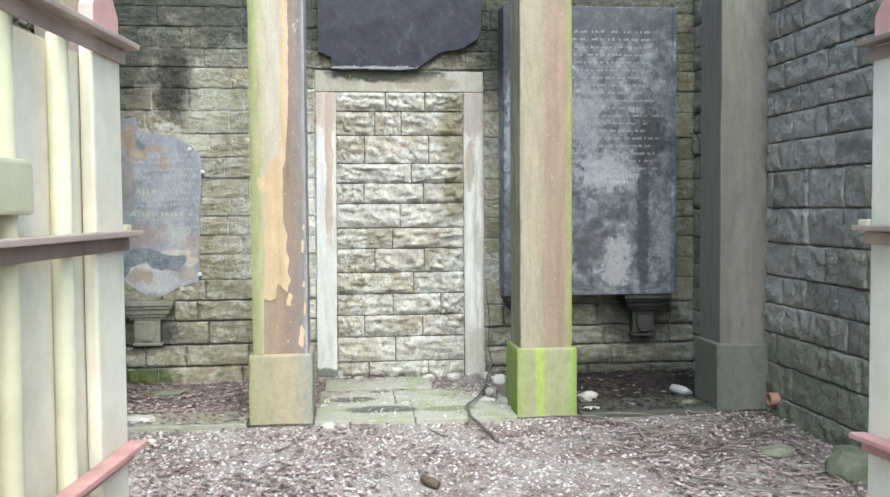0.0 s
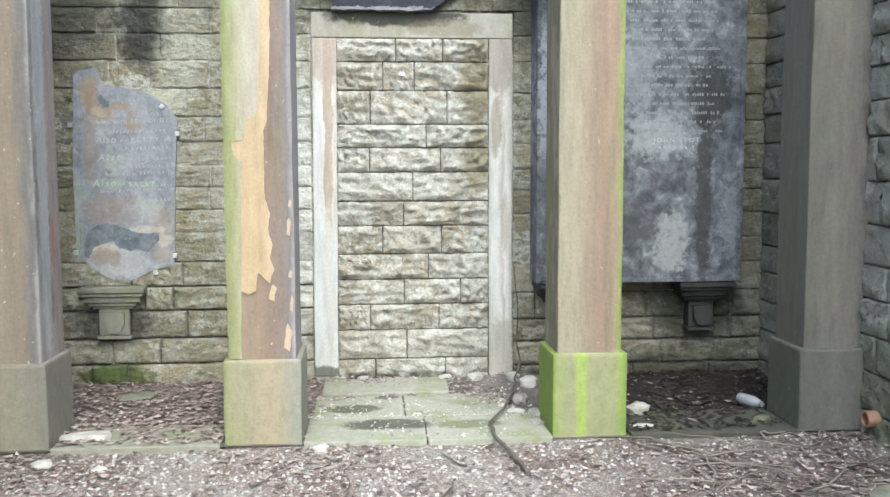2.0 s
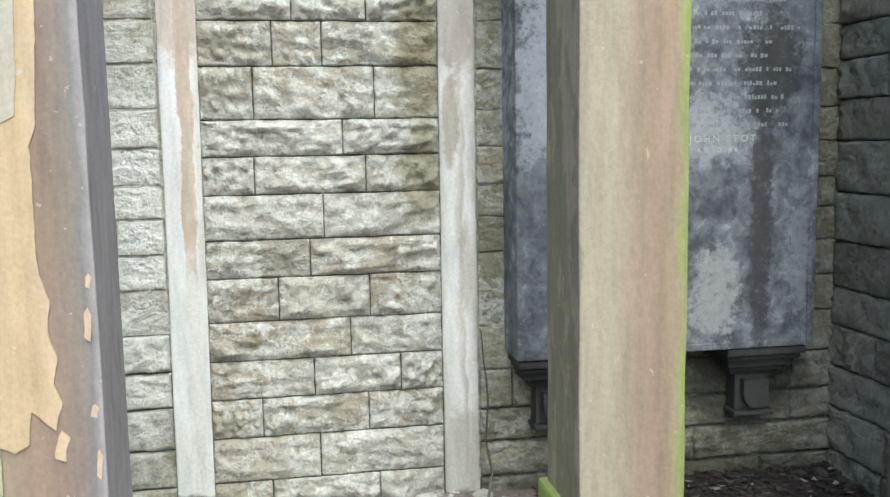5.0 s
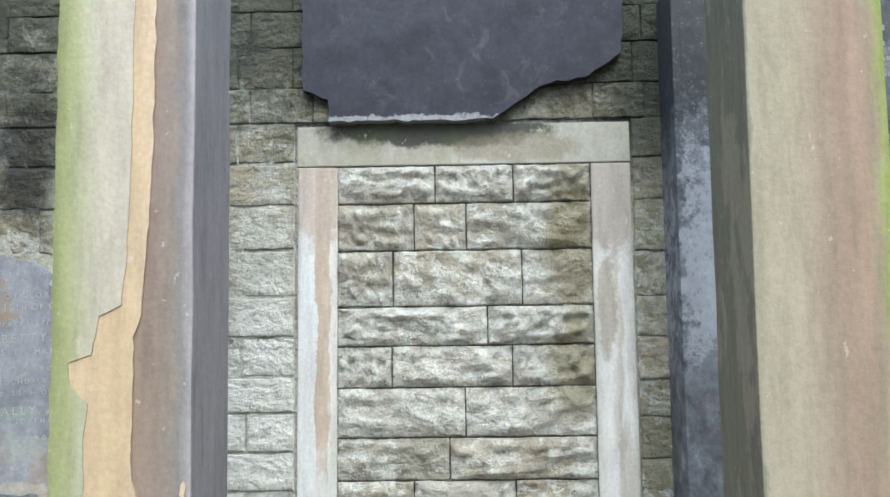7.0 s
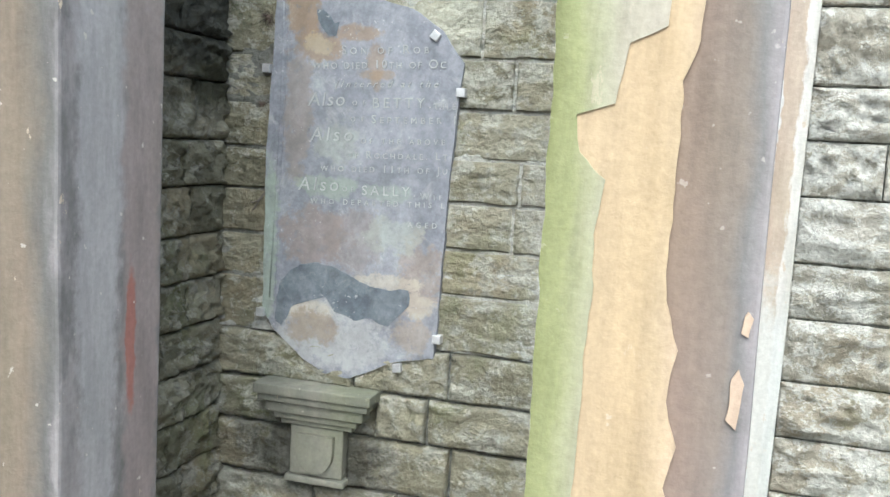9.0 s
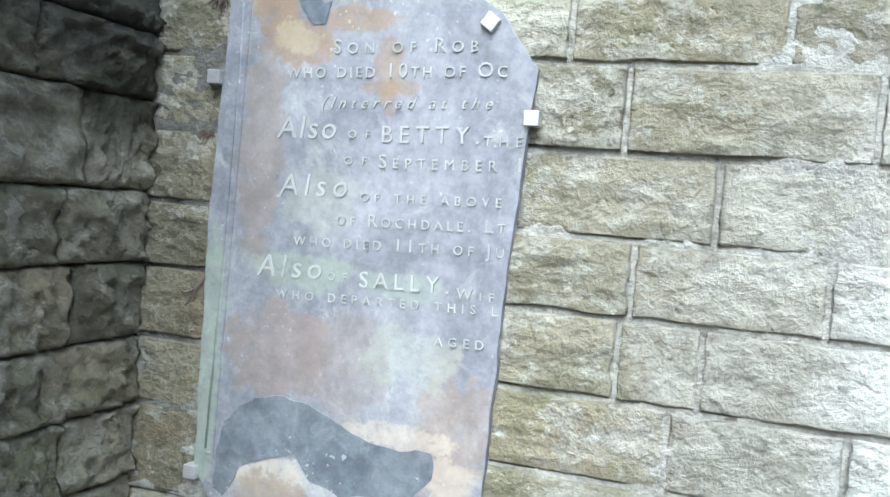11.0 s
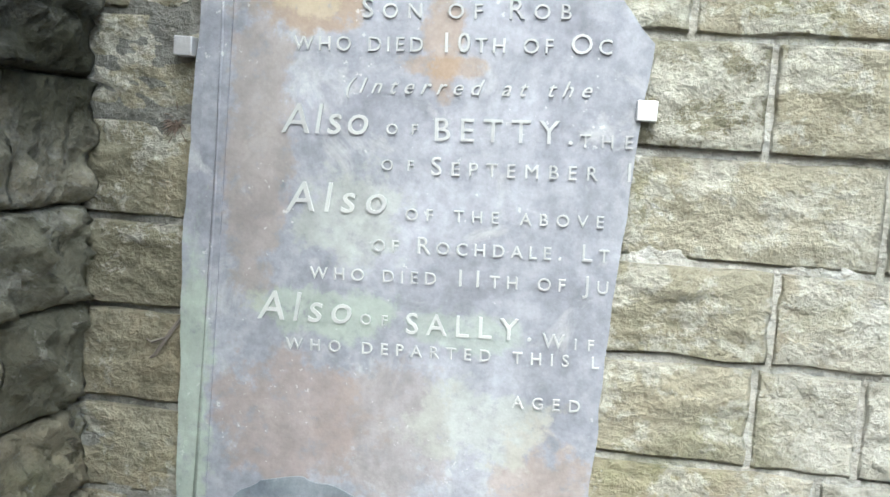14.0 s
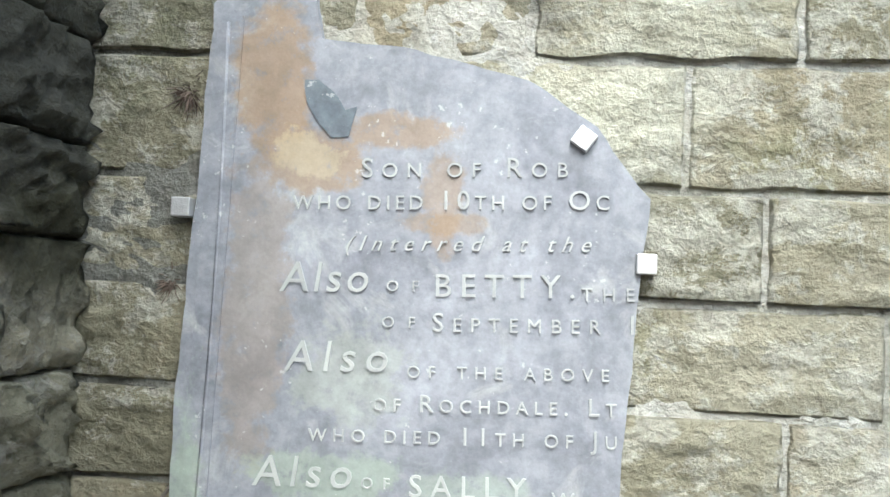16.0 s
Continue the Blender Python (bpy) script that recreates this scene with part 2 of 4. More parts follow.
JAMB = dressed("painted_jamb_stone", [(0.0, (0.44, 0.42, 0.37)), (0.15, (0.55, 0.54, 0.5)), (0.4, (0.62, 0.61, 0.58)), (0.62, (0.48, 0.43, 0.37)), (0.7, (0.62, 0.61, 0.58)), (1.0, (0.42, 0.4, 0.35))], 0.7, 0, 0.12, None, 0.158, 0.5, [
    ((0.0, -0.05, 2.2), (0.12, 0.3, 0.24), (0.34, 0.3, 0.26), 0.9), ((-0.03, -0.05, 1.75), (0.035, 0.3, 0.2), (0.36, 0.31, 0.25), 0.8), ((0.03, -0.05, 1.1), (0.03, 0.3, 0.2), (0.4, 0.36, 0.3), 0.6), ((0.0, -0.05, 0.25), (0.12, 0.3, 0.2), (0.36, 0.34, 0.28), 0.7), JAMB_FOOT])
LINTEL = dressed("lintel_stone", [(0.0, (0.34, 0.32, 0.27)), (0.3, (0.3, 0.28, 0.225)), (0.6, (0.4, 0.385, 0.33)), (1.0, (0.32, 0.305, 0.26))], 0.9, 0, 0.3, None, 1.32, 0.4, [
    # dark upper band: the slab's shadow on the lintel put into the colour
    ((-0.1, -0.05, 0.15), (0.45, 0.3, 0.075), (0.05, 0.05, 0.043), 0.95), ((0.2, -0.05, 0.06), (0.25, 0.3, 0.06), (0.2, 0.17, 0.12), 0.6)], grain=0.3, tall=9.0)
SHAFT_PEELED = dressed("peeled_brown_pillar_stone", [(0.0, (0.2, 0.2, 0.09)), (0.2, (0.25, 0.2, 0.14)), (0.5, (0.235, 0.17, 0.125)), (0.7, (0.2, 0.15, 0.12)), (0.86, (0.2, 0.165, 0.14)), (0.93, (0.17, 0.16, 0.155)), (1.0, (0.3, 0.27, 0.27))], 0.16, 0, 0.05, None, 0.348, 0.35)
COAT_CREAM = dressed("greening_cream_coat", [(0.0, (0.19, 0.2, 0.085)), (0.1, (0.25, 0.26, 0.125)), (0.24, (0.34, 0.325, 0.225)), (0.32, (0.37, 0.335, 0.26)), (0.6, (0.38, 0.34, 0.28))], 0.2, 0, 0.1, None, 0.348, 0.2)
COAT_OCHRE = dressed("ochre_coat", [(0.2, (0.42, 0.32, 0.2)), (0.5, (0.4, 0.3, 0.18)), (0.62, (0.43, 0.33, 0.21)), (0.8, (0.45, 0.34, 0.25))], 0.4, 0, 0.04, None, 0.348, 0.3)
SHAFT_BROWN = dressed("brown_pillar_stone", [(0.0, (0.195, 0.183, 0.129)), (0.02, (0.281, 0.250, 0.179)), (0.3, (0.296, 0.257, 0.183)), (0.5, (0.265, 0.211, 0.152)), (0.7, (0.242, 0.176, 0.129)), (0.9, (0.257, 0.203, 0.140)), (0.96, (0.234, 0.250, 0.094)), (1.05, (0.203, 0.234, 0.062))], 0.26, 0, 0.1, None, 0.348, 0.3, [((0.1, -0.17, 1.6), (0.02, 0.3, 0.5), (0.29, 0.2, 0.15), 0.6)])
SHAFT_GREY = dressed("grey_pillar_stone", [(0.0, (0.13, 0.125, 0.105)), (0.5, (0.185, 0.17, 0.145)), (0.85, (0.165, 0.15, 0.13)), (1.0, (0.09, 0.088, 0.08))], 0.5, 0, 0.05, width=0.348, spots=0.1)
SHAFT_WORN = dressed("worn_pillar_stone", [(0.0, (0.2, 0.185, 0.15)), (0.4, (0.26, 0.22, 0.165)), (0.75, (0.235, 0.19, 0.145)), (0.93, (0.15, 0.145, 0.135)), (0.97, (0.19, 0.18, 0.175)), (1.0, (0.27, 0.25, 0.245))], 0.3, 0, 0.05, width=0.348, spots=0.75, stains=[
    # first patch: the side face's lit sheen painted as a pale band
    ((0.176, -0.05, 1.5), (0.06, 0.075, 1.6), (0.42, 0.41, 0.41), 0.55), ((0.176, 0.1, 0.9), (0.06, 0.07, 1.2), (0.27, 0.22, 0.205), 0.7), ((0.176, 0.06, 0.62), (0.03, 0.018, 0.16), (0.3, 0.1, 0.07), 0.7), ((-0.1, -0.17, 1.5), (0.07, 0.3, 0.3), (0.42, 0.36, 0.28), 0.6)])
PLINTH_TAN = dressed("tan_plinth_stone", [(0.0, (0.22, 0.23, 0.1)), (0.25, (0.27, 0.25, 0.16)), (0.6, (0.33, 0.27, 0.18)), (1.0, (0.24, 0.24, 0.2))], 0.5, 0, 0.35, width=0.405, spots=0.1, grain=0.3, tall=9.0)
PLINTH_GREEN = dressed("mossy_plinth_stone", [(0.0, (0.2, 0.27, 0.06)), (0.08, (0.25, 0.28, 0.11)), (0.28, (0.27, 0.26, 0.165)), (0.32, (0.29, 0.36, 0.09)), (0.42, (0.285, 0.35, 0.09)), (0.48, (0.27, 0.275, 0.15)), (0.82, (0.27, 0.27, 0.15)), (0.92, (0.24, 0.31, 0.08)), (1.0, (0.18, 0.24, 0.07))], 0.14, 0, 0.25, width=0.405, spots=0.08, grain=0.3, tall=9.0)
PLINTH_GREY = dressed("grey_plinth_stone", [(0.0, (0.1, 0.105, 0.085)), (0.5, (0.15, 0.145, 0.125)), (1.0, (0.12, 0.117, 0.102))], 0.5, 0, 0.15, width=0.405, spots=0.1, grain=0.3, tall=9.0)
PLINTH_BROWN = dressed("brown_grey_plinth_stone", [(0.0, (0.17, 0.165, 0.12)), (0.5, (0.25, 0.225, 0.17)), (1.0, (0.19, 0.18, 0.15))], 0.5, 0, 0.25, width=0.405, spots=0.15, grain=0.3, tall=9.0)
CORBEL = dressed("corbel_stone", [(0.0, (0.15, 0.15, 0.12)), (0.5, (0.24, 0.232, 0.19)), (1.0, (0.18, 0.18, 0.145))], 1.2, 0, 0.25, width=0.4, spots=0.5, grain=0.3, tall=9.0)
CORBEL_BLACK = dressed("sooty_corbel_stone", [(0.0, (0.03, 0.03, 0.03)), (0.5, (0.05, 0.048, 0.045)), (1.0, (0.03, 0.03, 0.03))], 0.8, 0, 0.0, width=0.4, spots=0.1, grain=0.3, tall=9.0)
FLAG = dressed("flagstone", [(0.0, (0.25, 0.245, 0.19)), (0.5, (0.32, 0.315, 0.26)), (1.0, (0.25, 0.255, 0.19))], 0.8, 0, 0.75, width=2.0, spots=0.3, stains=[
    ((-0.2, -1.1, 0.1), (0.26, 0.1, 0.5), (0.07, 0.07, 0.055), 0.9), ((-0.4, -0.75, 0.1), (0.16, 0.09, 0.5), (0.08, 0.08, 0.06), 0.9), ((-0.2, -0.5, 0.1), (0.08, 0.05, 0.5), (0.08, 0.08, 0.06), 0.8), ((0.25, -1.12, 0.1), (0.2, 0.08, 0.5), (0.12, 0.13, 0.07), 0.7)], grain=0.3, tall=9.0)
# much darker flagstone, for the right bay only
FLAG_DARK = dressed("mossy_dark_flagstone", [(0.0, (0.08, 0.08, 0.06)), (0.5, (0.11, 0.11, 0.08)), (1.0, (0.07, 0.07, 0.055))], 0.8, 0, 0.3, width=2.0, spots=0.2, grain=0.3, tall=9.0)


def slate(name, base, light, rusts_and_light=(), layers=(), pale=0.5, scale=4.0, speckle=0.45):
    """Weathered slate: blotches, bloom, rust runs, painted light and flaked layers."""
    m = Mat(name, 0.7)
    v = m.world
    c = m.ramp(m.noise(v, scale, 7, 0.65, 0.4), [(0.36, base), (0.62, light)])
    c = m.mix(0.4, c, m.ramp(m.noise(v, 60.0, 5, 0.7), [(0.35, 0.55), (0.62, 1.1)]), "MULTIPLY")
    c = m.mix(m.math("MULTIPLY", m.ramp(m.noise(v, 9.0, 8, 0.7, 0.8), [(0.56, 0.0), (0.68, 1.0)]), pale), c, (0.5, 0.5, 0.48))
    for centre, size, colour, amount, wob in rusts_and_light:
        broken = m.ramp(m.noise(v, 30.0, 9, 0.78), [(0.36, 0.3), (0.46, 1.0)])
        c = m.mix(m.math("MULTIPLY", m.math("MULTIPLY", m.blob(v, centre, size, 0.3, wob + 0.4, 11.0), broken), amount), c, colour)
    c = m.mix(0.5, c, m.ramp(m.noise(v, 16.0, 9, 0.75), [(0.34, 0.6), (0.64, 1.2)]), "MULTIPLY")
    speck = m.ramp(m.math("ADD", m.math("MULTIPLY", m.noise(v, 75.0, 3, 0.6), 0.7), m.math("MULTIPLY", m.noise(v, 8.0, 3, 0.6), 0.3)), [(0.63, 0.0), (0.66, 1.0)])
    c = m.mix(m.math("MULTIPLY", speck, speckle), c, (0.55, 0.55, 0.53))
    h = m.math("ADD", m.noise(v, 12.0, 6, 0.7), m.math("MULTIPLY", m.noise(v, 80.0, 4, 0.6), 0.25))
    return m.finish(c, h, 0.3, 0.006)


RUST, CREAM, GREEN_TINT = (0.28, 0.19, 0.105), (0.5, 0.44, 0.35), (0.31, 0.37, 0.285)
TABLET = slate("grey_slate_tablet", (0.205, 0.211, 0.238), (0.315, 0.322, 0.352), [
    ((-2.07, 0.0, 1.98), (0.058, 0.5, 0.12), RUST, 0.7, 0.25),
    ((-2.0, 0.0, 1.87), (0.075, 0.5, 0.045), RUST, 0.65, 0.3),
    ((-1.88, 0.0, 1.917), (0.075, 0.5, 0.026), RUST, 0.6, 0.4),
    ((-2.02, 0.0, 1.88), (0.05, 0.5, 0.03), (0.45, 0.39, 0.27), 0.45, 0.8),
    ((-1.81, 0.0, 1.815), (0.028, 0.5, 0.075), RUST, 0.5, 0.5),
    ((-1.81, 0.0, 1.785), (0.06, 0.5, 0.018), RUST, 0.5, 0.5),
    ((-2.08, 0.0, 1.66), (0.05, 0.5, 0.22), (0.25, 0.21, 0.18), 0.6, 0.8),
    ((-2.01, 0.0, 1.25), (0.11, 0.5, 0.1), (0.25, 0.195, 0.165), 0.6, 0.7),
    ((-1.85, 0.0, 1.24), (0.1, 0.5, 0.1), (0.24, 0.2, 0.18), 0.5, 0.8),
    ((-1.63, 0.0, 1.14), (0.07, 0.5, 0.13), (0.3, 0.23, 0.18), 0.55, 0.7),
    ((-1.93, 0.0, 1.56), (0.08, 0.5, 0.07), (0.34, 0.365, 0.3), 0.4, 0.9),
    ((-1.96, 0.0, 1.42), (0.11, 0.5, 0.035), GREEN_TINT, 0.5, 0.7),
    ((-1.75, 0.0, 1.41), (0.1, 0.5, 0.03), GREEN_TINT, 0.4, 0.6),
    ((-1.72, 0.0, 1.27), (0.1, 0.5, 0.06), (0.37, 0.39, 0.34), 0.5, 0.7),
    ((-2.17, 0.0, 1.2), (0.035, 0.5, 0.3), GREEN_TINT, 0.6, 0.4),
    ((-1.74, 0.0, 1.12), (0.12, 0.5, 0.026), CREAM, 0.55, 0.8),
    ((-1.62, 0.0, 1.05), (0.05, 0.5, 0.05), CREAM, 0.5, 0.7),
    ((-1.93, 0.0, 0.92), (0.2, 0.5, 0.11), (0.42, 0.415, 0.4), 0.6, 0.6),
    ((-2.02, 0.0, 1.0), (0.09, 0.5, 0.025), CREAM, 0.55, 0.7),
    ((-2.0, 0.0, 0.94), (0.09, 0.5, 0.055), (0.27, 0.215, 0.155), 0.7, 0.5),
    ((-1.65, 0.0, 0.95), (0.06, 0.5, 0.06), (0.34, 0.27, 0.2), 0.5, 0.6)], pale=0.4, scale=6.0)
FLAKED = slate("bare_dark_slate", (0.11, 0.13, 0.15), (0.2, 0.22, 0.24), pale=0.25, scale=12.0)
PANEL = slate("sooty_slate_panel", (0.06, 0.064, 0.073), (0.185, 0.195, 0.212), [
    ((0.85, 0.0, 2.75), (0.2, 0.5, 0.35), (0.03, 0.032, 0.034), 0.9, 0.4),
    ((1.6, 0.0, 1.72), (0.26, 0.5, 0.16), (0.3, 0.31, 0.32), 0.75, 0.6),
    ((1.42, 0.0, 2.1), (0.16, 0.5, 0.3), (0.24, 0.25, 0.265), 0.55, 0.8),
    ((1.68, 0.0, 1.0), (0.13, 0.5, 0.22), (0.34, 0.34, 0.34), 0.7, 0.7),
    ((1.45, 0.0, 1.15), (0.14, 0.5, 0.18), (0.06, 0.062, 0.068), 0.7, 0.7),
    ((1.9, 0.0, 1.35), (0.06, 0.5, 0.72), (0.045, 0.045, 0.045), 0.9, 0.35),
    ((1.93, 0.0, 2.0), (0.15, 0.5, 0.3), (0.035, 0.037, 0.037), 0.9, 0.5),
    ((2.08, 0.0, 1.2), (0.06, 0.5, 0.3), (0.26, 0.27, 0.28), 0.55, 0.8),
    # panel top: soot, with overhead shade put into the colour
    ((1.5, 0.0, 2.9), (0.9, 0.5, 0.22), (0.05, 0.052, 0.056), 0.8, 0.5),
    ((0.9, 0.0, 1.9), (0.12, 0.5, 0.55), (0.34, 0.35, 0.38), 0.7, 0.7),
    ((0.9, 0.0, 1.45), (0.1, 0.5, 0.2), (0.09, 0.092, 0.1), 0.7, 0.8)], pale=0.4, scale=9.0, speckle=0.3)
OVERDOOR = slate("dark_slate_slab", (0.02, 0.021, 0.03), (0.036, 0.037, 0.05), [
    # pale strip: light catching the lower edge, put into the colour
    ((-0.2, 0.0, 2.535), (0.4, 0.5, 0.018), (0.36, 0.36, 0.37), 0.6, 0.9)], pale=0.05, scale=5.0, speckle=0.04)
LETTER_DIM = Mat("worn_letter_slate", 0.7).finish((0.2, 0.208, 0.215))


def plain(name, a, b, rough=0.8, metal=0.0, scale=12.0, bump=0.2):
    m = Mat(name, rough, metal)
    n = m.noise(m.world, scale, 6, 0.65)
    c = m.ramp(m.math("ADD", m.math("MULTIPLY", n, 0.75), m.math("MULTIPLY", m.rand, 0.25)), [(0.3, a), (0.7, b)])
    return m.finish(c, m.noise(m.world, scale * 5, 4, 0.6), bump, 0.004)


LETTER = plain("cut_letter_slate", (0.32, 0.325, 0.32), (0.44, 0.445, 0.43), 0.7, 0.0, 25.0)
CLIP = plain("galvanised_clip", (0.5, 0.5, 0.5), (0.72, 0.72, 0.72), 0.4, 0.6, 40.0)
PAINT = plain("weathered_cream_paint", (0.46, 0.42, 0.31), (0.7, 0.66, 0.53), 0.6, 0.0, 7.0)
PAINT_YELLOW = plain("yellowed_cream_paint", (0.36, 0.34, 0.22), (0.52, 0.5, 0.35), 0.55, 0.0, 9.0)
PAINT_PINK = plain("faded_red_paint", (0.42, 0.22, 0.2), (0.58, 0.38, 0.33), 0.6, 0.0, 14.0)
RAIL = plain("rusty_red_rail_paint", (0.2, 0.155, 0.125), (0.46, 0.37, 0.31), 0.6, 0.2, 8.0)
TWIG = plain("dead_twig_bark", (0.08, 0.068, 0.056), (0.25, 0.22, 0.185), 0.9, 0.0, 3.0)
STEM = plain("dark_ivy_stem", (0.07, 0.065, 0.055), (0.17, 0.155, 0.13), 0.9, 0.0, 30.0)
ROCK = plain("loose_rubble", (0.25, 0.24, 0.21), (0.48, 0.46, 0.41), 0.9, 0.0, 16.0, 0.5)
ROCK_MOSS = plain("mossy_rubble", (0.1, 0.11, 0.07), (0.2, 0.2, 0.15), 0.9, 0.0, 16.0, 0.5)
CLAY = plain("terracotta", (0.24, 0.13, 0.09), (0.4, 0.24, 0.18), 0.8)
BOTTLE = plain("cloudy_plastic", (0.18, 0.18, 0.185), (0.32, 0.32, 0.33), 0.35, 0.0, 20.0)
CAP = plain("dark_bottle_mouth", (0.1, 0.1, 0.1), (0.2, 0.2, 0.2), 0.5)
LOG = plain("rotten_wood", (0.06, 0.045, 0.035), (0.16, 0.12, 0.09), 0.95, 0.0, 25.0, 0.5)


def scatter_mat(name, stops, rough=0.85):
    m = Mat(name, rough)
    isl = m.nt.nodes.new("ShaderNodeNewGeometry").outputs["Random Per Island"]
    c = m.ramp(isl, stops)
    c = m.mix(0.3, c, m.ramp(m.noise(m.world, 90.0, 4, 0.6), [(0.3, 0.6), (0.65, 1.1)]), "MULTIPLY")
    return m.finish(c)


PEBBLE = scatter_mat("gravel_chips", [(0.0, (0.17, 0.155, 0.14)), (0.3, (0.29, 0.27, 0.25)), (0.6, (0.35, 0.33, 0.305)), (1.0, (0.47, 0.45, 0.42))])
LEAF = scatter_mat("dead_leaf_litter", [(0.0, (0.08, 0.058, 0.052)), (0.35, (0.18, 0.135, 0.12)), (0.7, (0.3, 0.235, 0.21)), (1.0, (0.46, 0.39, 0.355))])
DARKLEAF = scatter_mat("dark_leaf_litter", [(0.0, (0.012, 0.01, 0.009)), (0.6, (0.035, 0.026, 0.022)), (0.95, (0.06, 0.047, 0.04)), (1.0, (0.3, 0.28, 0.25))])

gm = Mat("gravelly_earth", 0.95)
gc = gm.ramp(gm.noise(gm.world, 2.2, 6, 0.65), [(0.35, (0.2, 0.145, 0.125)), (0.6, (0.34, 0.3, 0.27))])
gc = gm.mix(gm.math("MULTIPLY", gm.blob(gm.world, (1.8, -1.75, 0.05), (0.9, 0.55, 0.5), 0.6, 0.7, 4.0), 0.45), gc, (0.09, 0.072, 0.062))
gc = gm.mix(0.75, gc, gm.ramp(gm.noise(gm.world, 60.0, 5, 0.75), [(0.32, 0.25), (0.62, 1.3)]), "MULTIPLY")
EARTH = gm.finish(gc, gm.noise(gm.world, 70.0, 5, 0.7), 0.9, 0.02)
dm = Mat("damp_earth", 0.95)
dc = dm.ramp(dm.noise(dm.world, 3.0, 6, 0.65), [(0.35, (0.1, 0.083, 0.074)), (0.65, (0.22, 0.19, 0.17))])
# wide, much darker patch over the right bay's soil
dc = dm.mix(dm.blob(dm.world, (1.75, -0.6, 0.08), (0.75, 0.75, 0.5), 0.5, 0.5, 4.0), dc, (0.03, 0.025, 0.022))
dc = dm.mix(0.7, dc, dm.ramp(dm.noise(dm.world, 70.0, 5, 0.75), [(0.32, 0.4), (0.62, 1.3)]), "MULTIPLY")
SOIL = dm.finish(dc, dm.noise(dm.world, 60.0, 5, 0.7), 0.8, 0.015)


# ---- mesh helpers ----
def mesh_of(name, bm, material, smooth=False):
    me = bpy.data.meshes.new(name)
    bmesh.ops.recalc_face_normals(bm, faces=bm.faces)
    bm.to_mesh(me)
    bm.free()
    me.materials.append(material)
    if smooth:
        me.polygons.foreach_set("use_smooth", [True] * len(me.polygons))
    return me


def part(name, bm, material, parent=None, label="", smooth=False):
    ob = new(name, mesh_of(name, bm, material, smooth))
    ob.parent = parent
    return tagged(ob, label)


def empty(name, x=0.0, y=0.0, z=0.0):
    ob = new(name)
    ob.empty_display_size = 0.1
    ob.matrix_basis = pose(x, y, z)
    return ob


def add_box(bm, x0, x1, y0, y1, z0, z1, bevel=0.0, segs=2):
    got = bmesh.ops.create_cube(bm, size=1.0, matrix=Matrix.LocRotScale(((x0 + x1) / 2, (y0 + y1) / 2, (z0 + z1) / 2), None, (x1 - x0, y1 - y0, z1 - z0)))
    if bevel:
        edges = list({e for v in got["verts"] for e in v.link_edges})
        bmesh.ops.bevel(bm, geom=edges, offset=bevel, segments=segs, affect="EDGES", profile=0.6)
    return bm


def box(*a, **k):
    return add_box(bmesh.new(), *a, **k)


def worn_block(w, d, h, bevel, cuts, amount, seed):
    """An upright block on z = 0 with softened, slightly worn arrises."""
    bm = box(-w / 2, w / 2, -d / 2, d / 2, 0, h, bevel=bevel)
    bmesh.ops.bisect_plane(bm, geom=bm.verts[:] + bm.edges[:] + bm.faces[:], plane_co=(0, 0, h / 2), plane_no=(0, 0, 1))
    for k in range(1, cuts):
        bmesh.ops.bisect_plane(bm, geom=bm.verts[:] + bm.edges[:] + bm.faces[:], plane_co=(0, 0, h * k / cuts), plane_no=(0, 0, 1))
    for v in bm.verts:
        n = noise.noise_vector(Vector((v.co.x * 9 + seed, v.co.y * 9, v.co.z * 7)))
        v.co.x += n.x * amount
        v.co.y += n.y * amount
    return bm


def plate(outline, y0, y1, rough=0.0, step=0.03, seed=0.0):
    """An upright plate in the x-z plane from a rough outline, from y0 (front) to y1; its edge is broken by noise."""
    pts = []
    n = len(outline)
    for k in range(n):
        a, b = Vector(outline[k]), Vector(outline[(k + 1) % n])
        cuts = max(1, int((b - a).length / step))
        for c in range(cuts):
            p = a.lerp(b, c / cuts)
            j = noise.noise_vector(Vector((p.x * 23 + seed, p.y * 23, 0.0)))
            pts.append((p.x + rough * j.x, p.y + rough * j.y))
    flat, _, tris, _, _, _ = delaunay_2d_cdt([Vector(p) for p in pts], [], [list(range(len(pts)))], 1, 1e-5)
    bm = bmesh.new()
    front = [bm.verts.new((p.x, y0, p.y)) for p in flat]
    back = [bm.verts.new((p.x, y1, p.y)) for p in flat]
    rim = collections.Counter()
    for t in tris:
        bm.faces.new([front[k] for k in t])
        bm.faces.new([back[k] for k in reversed(t)])
        for a, b in zip(t, t[1:] + t[:1]):
            rim[a, b] += 1
    for a, b in rim:
        if (b, a) not in rim:
            bm.faces.new((front[b], front[a], back[a], back[b]))
    return bm


def tube(bm, points, radii, sides=6):
    rings = []
    for k, p in enumerate(points):
        p = Vector(p)
        a, b = Vector(points[max(0, k - 1)]), Vector(points[min(len(points) - 1, k + 1)])
        q = (b - a).to_track_quat("Z", "Y")
        rings.append([bm.verts.new(p + q @ Vector((math.cos(2 * math.pi * s / sides), math.sin(2 * math.pi * s / sides), 0)) * radii[k]) for s in range(sides)])
    for r0, r1 in zip(rings, rings[1:]):
        for s in range(sides):
            bm.faces.new((r0[s - 1], r0[s], r1[s], r1[s - 1]))
    bm.faces.new(rings[0][::-1])
    bm.faces.new(rings[-1])
    return bm


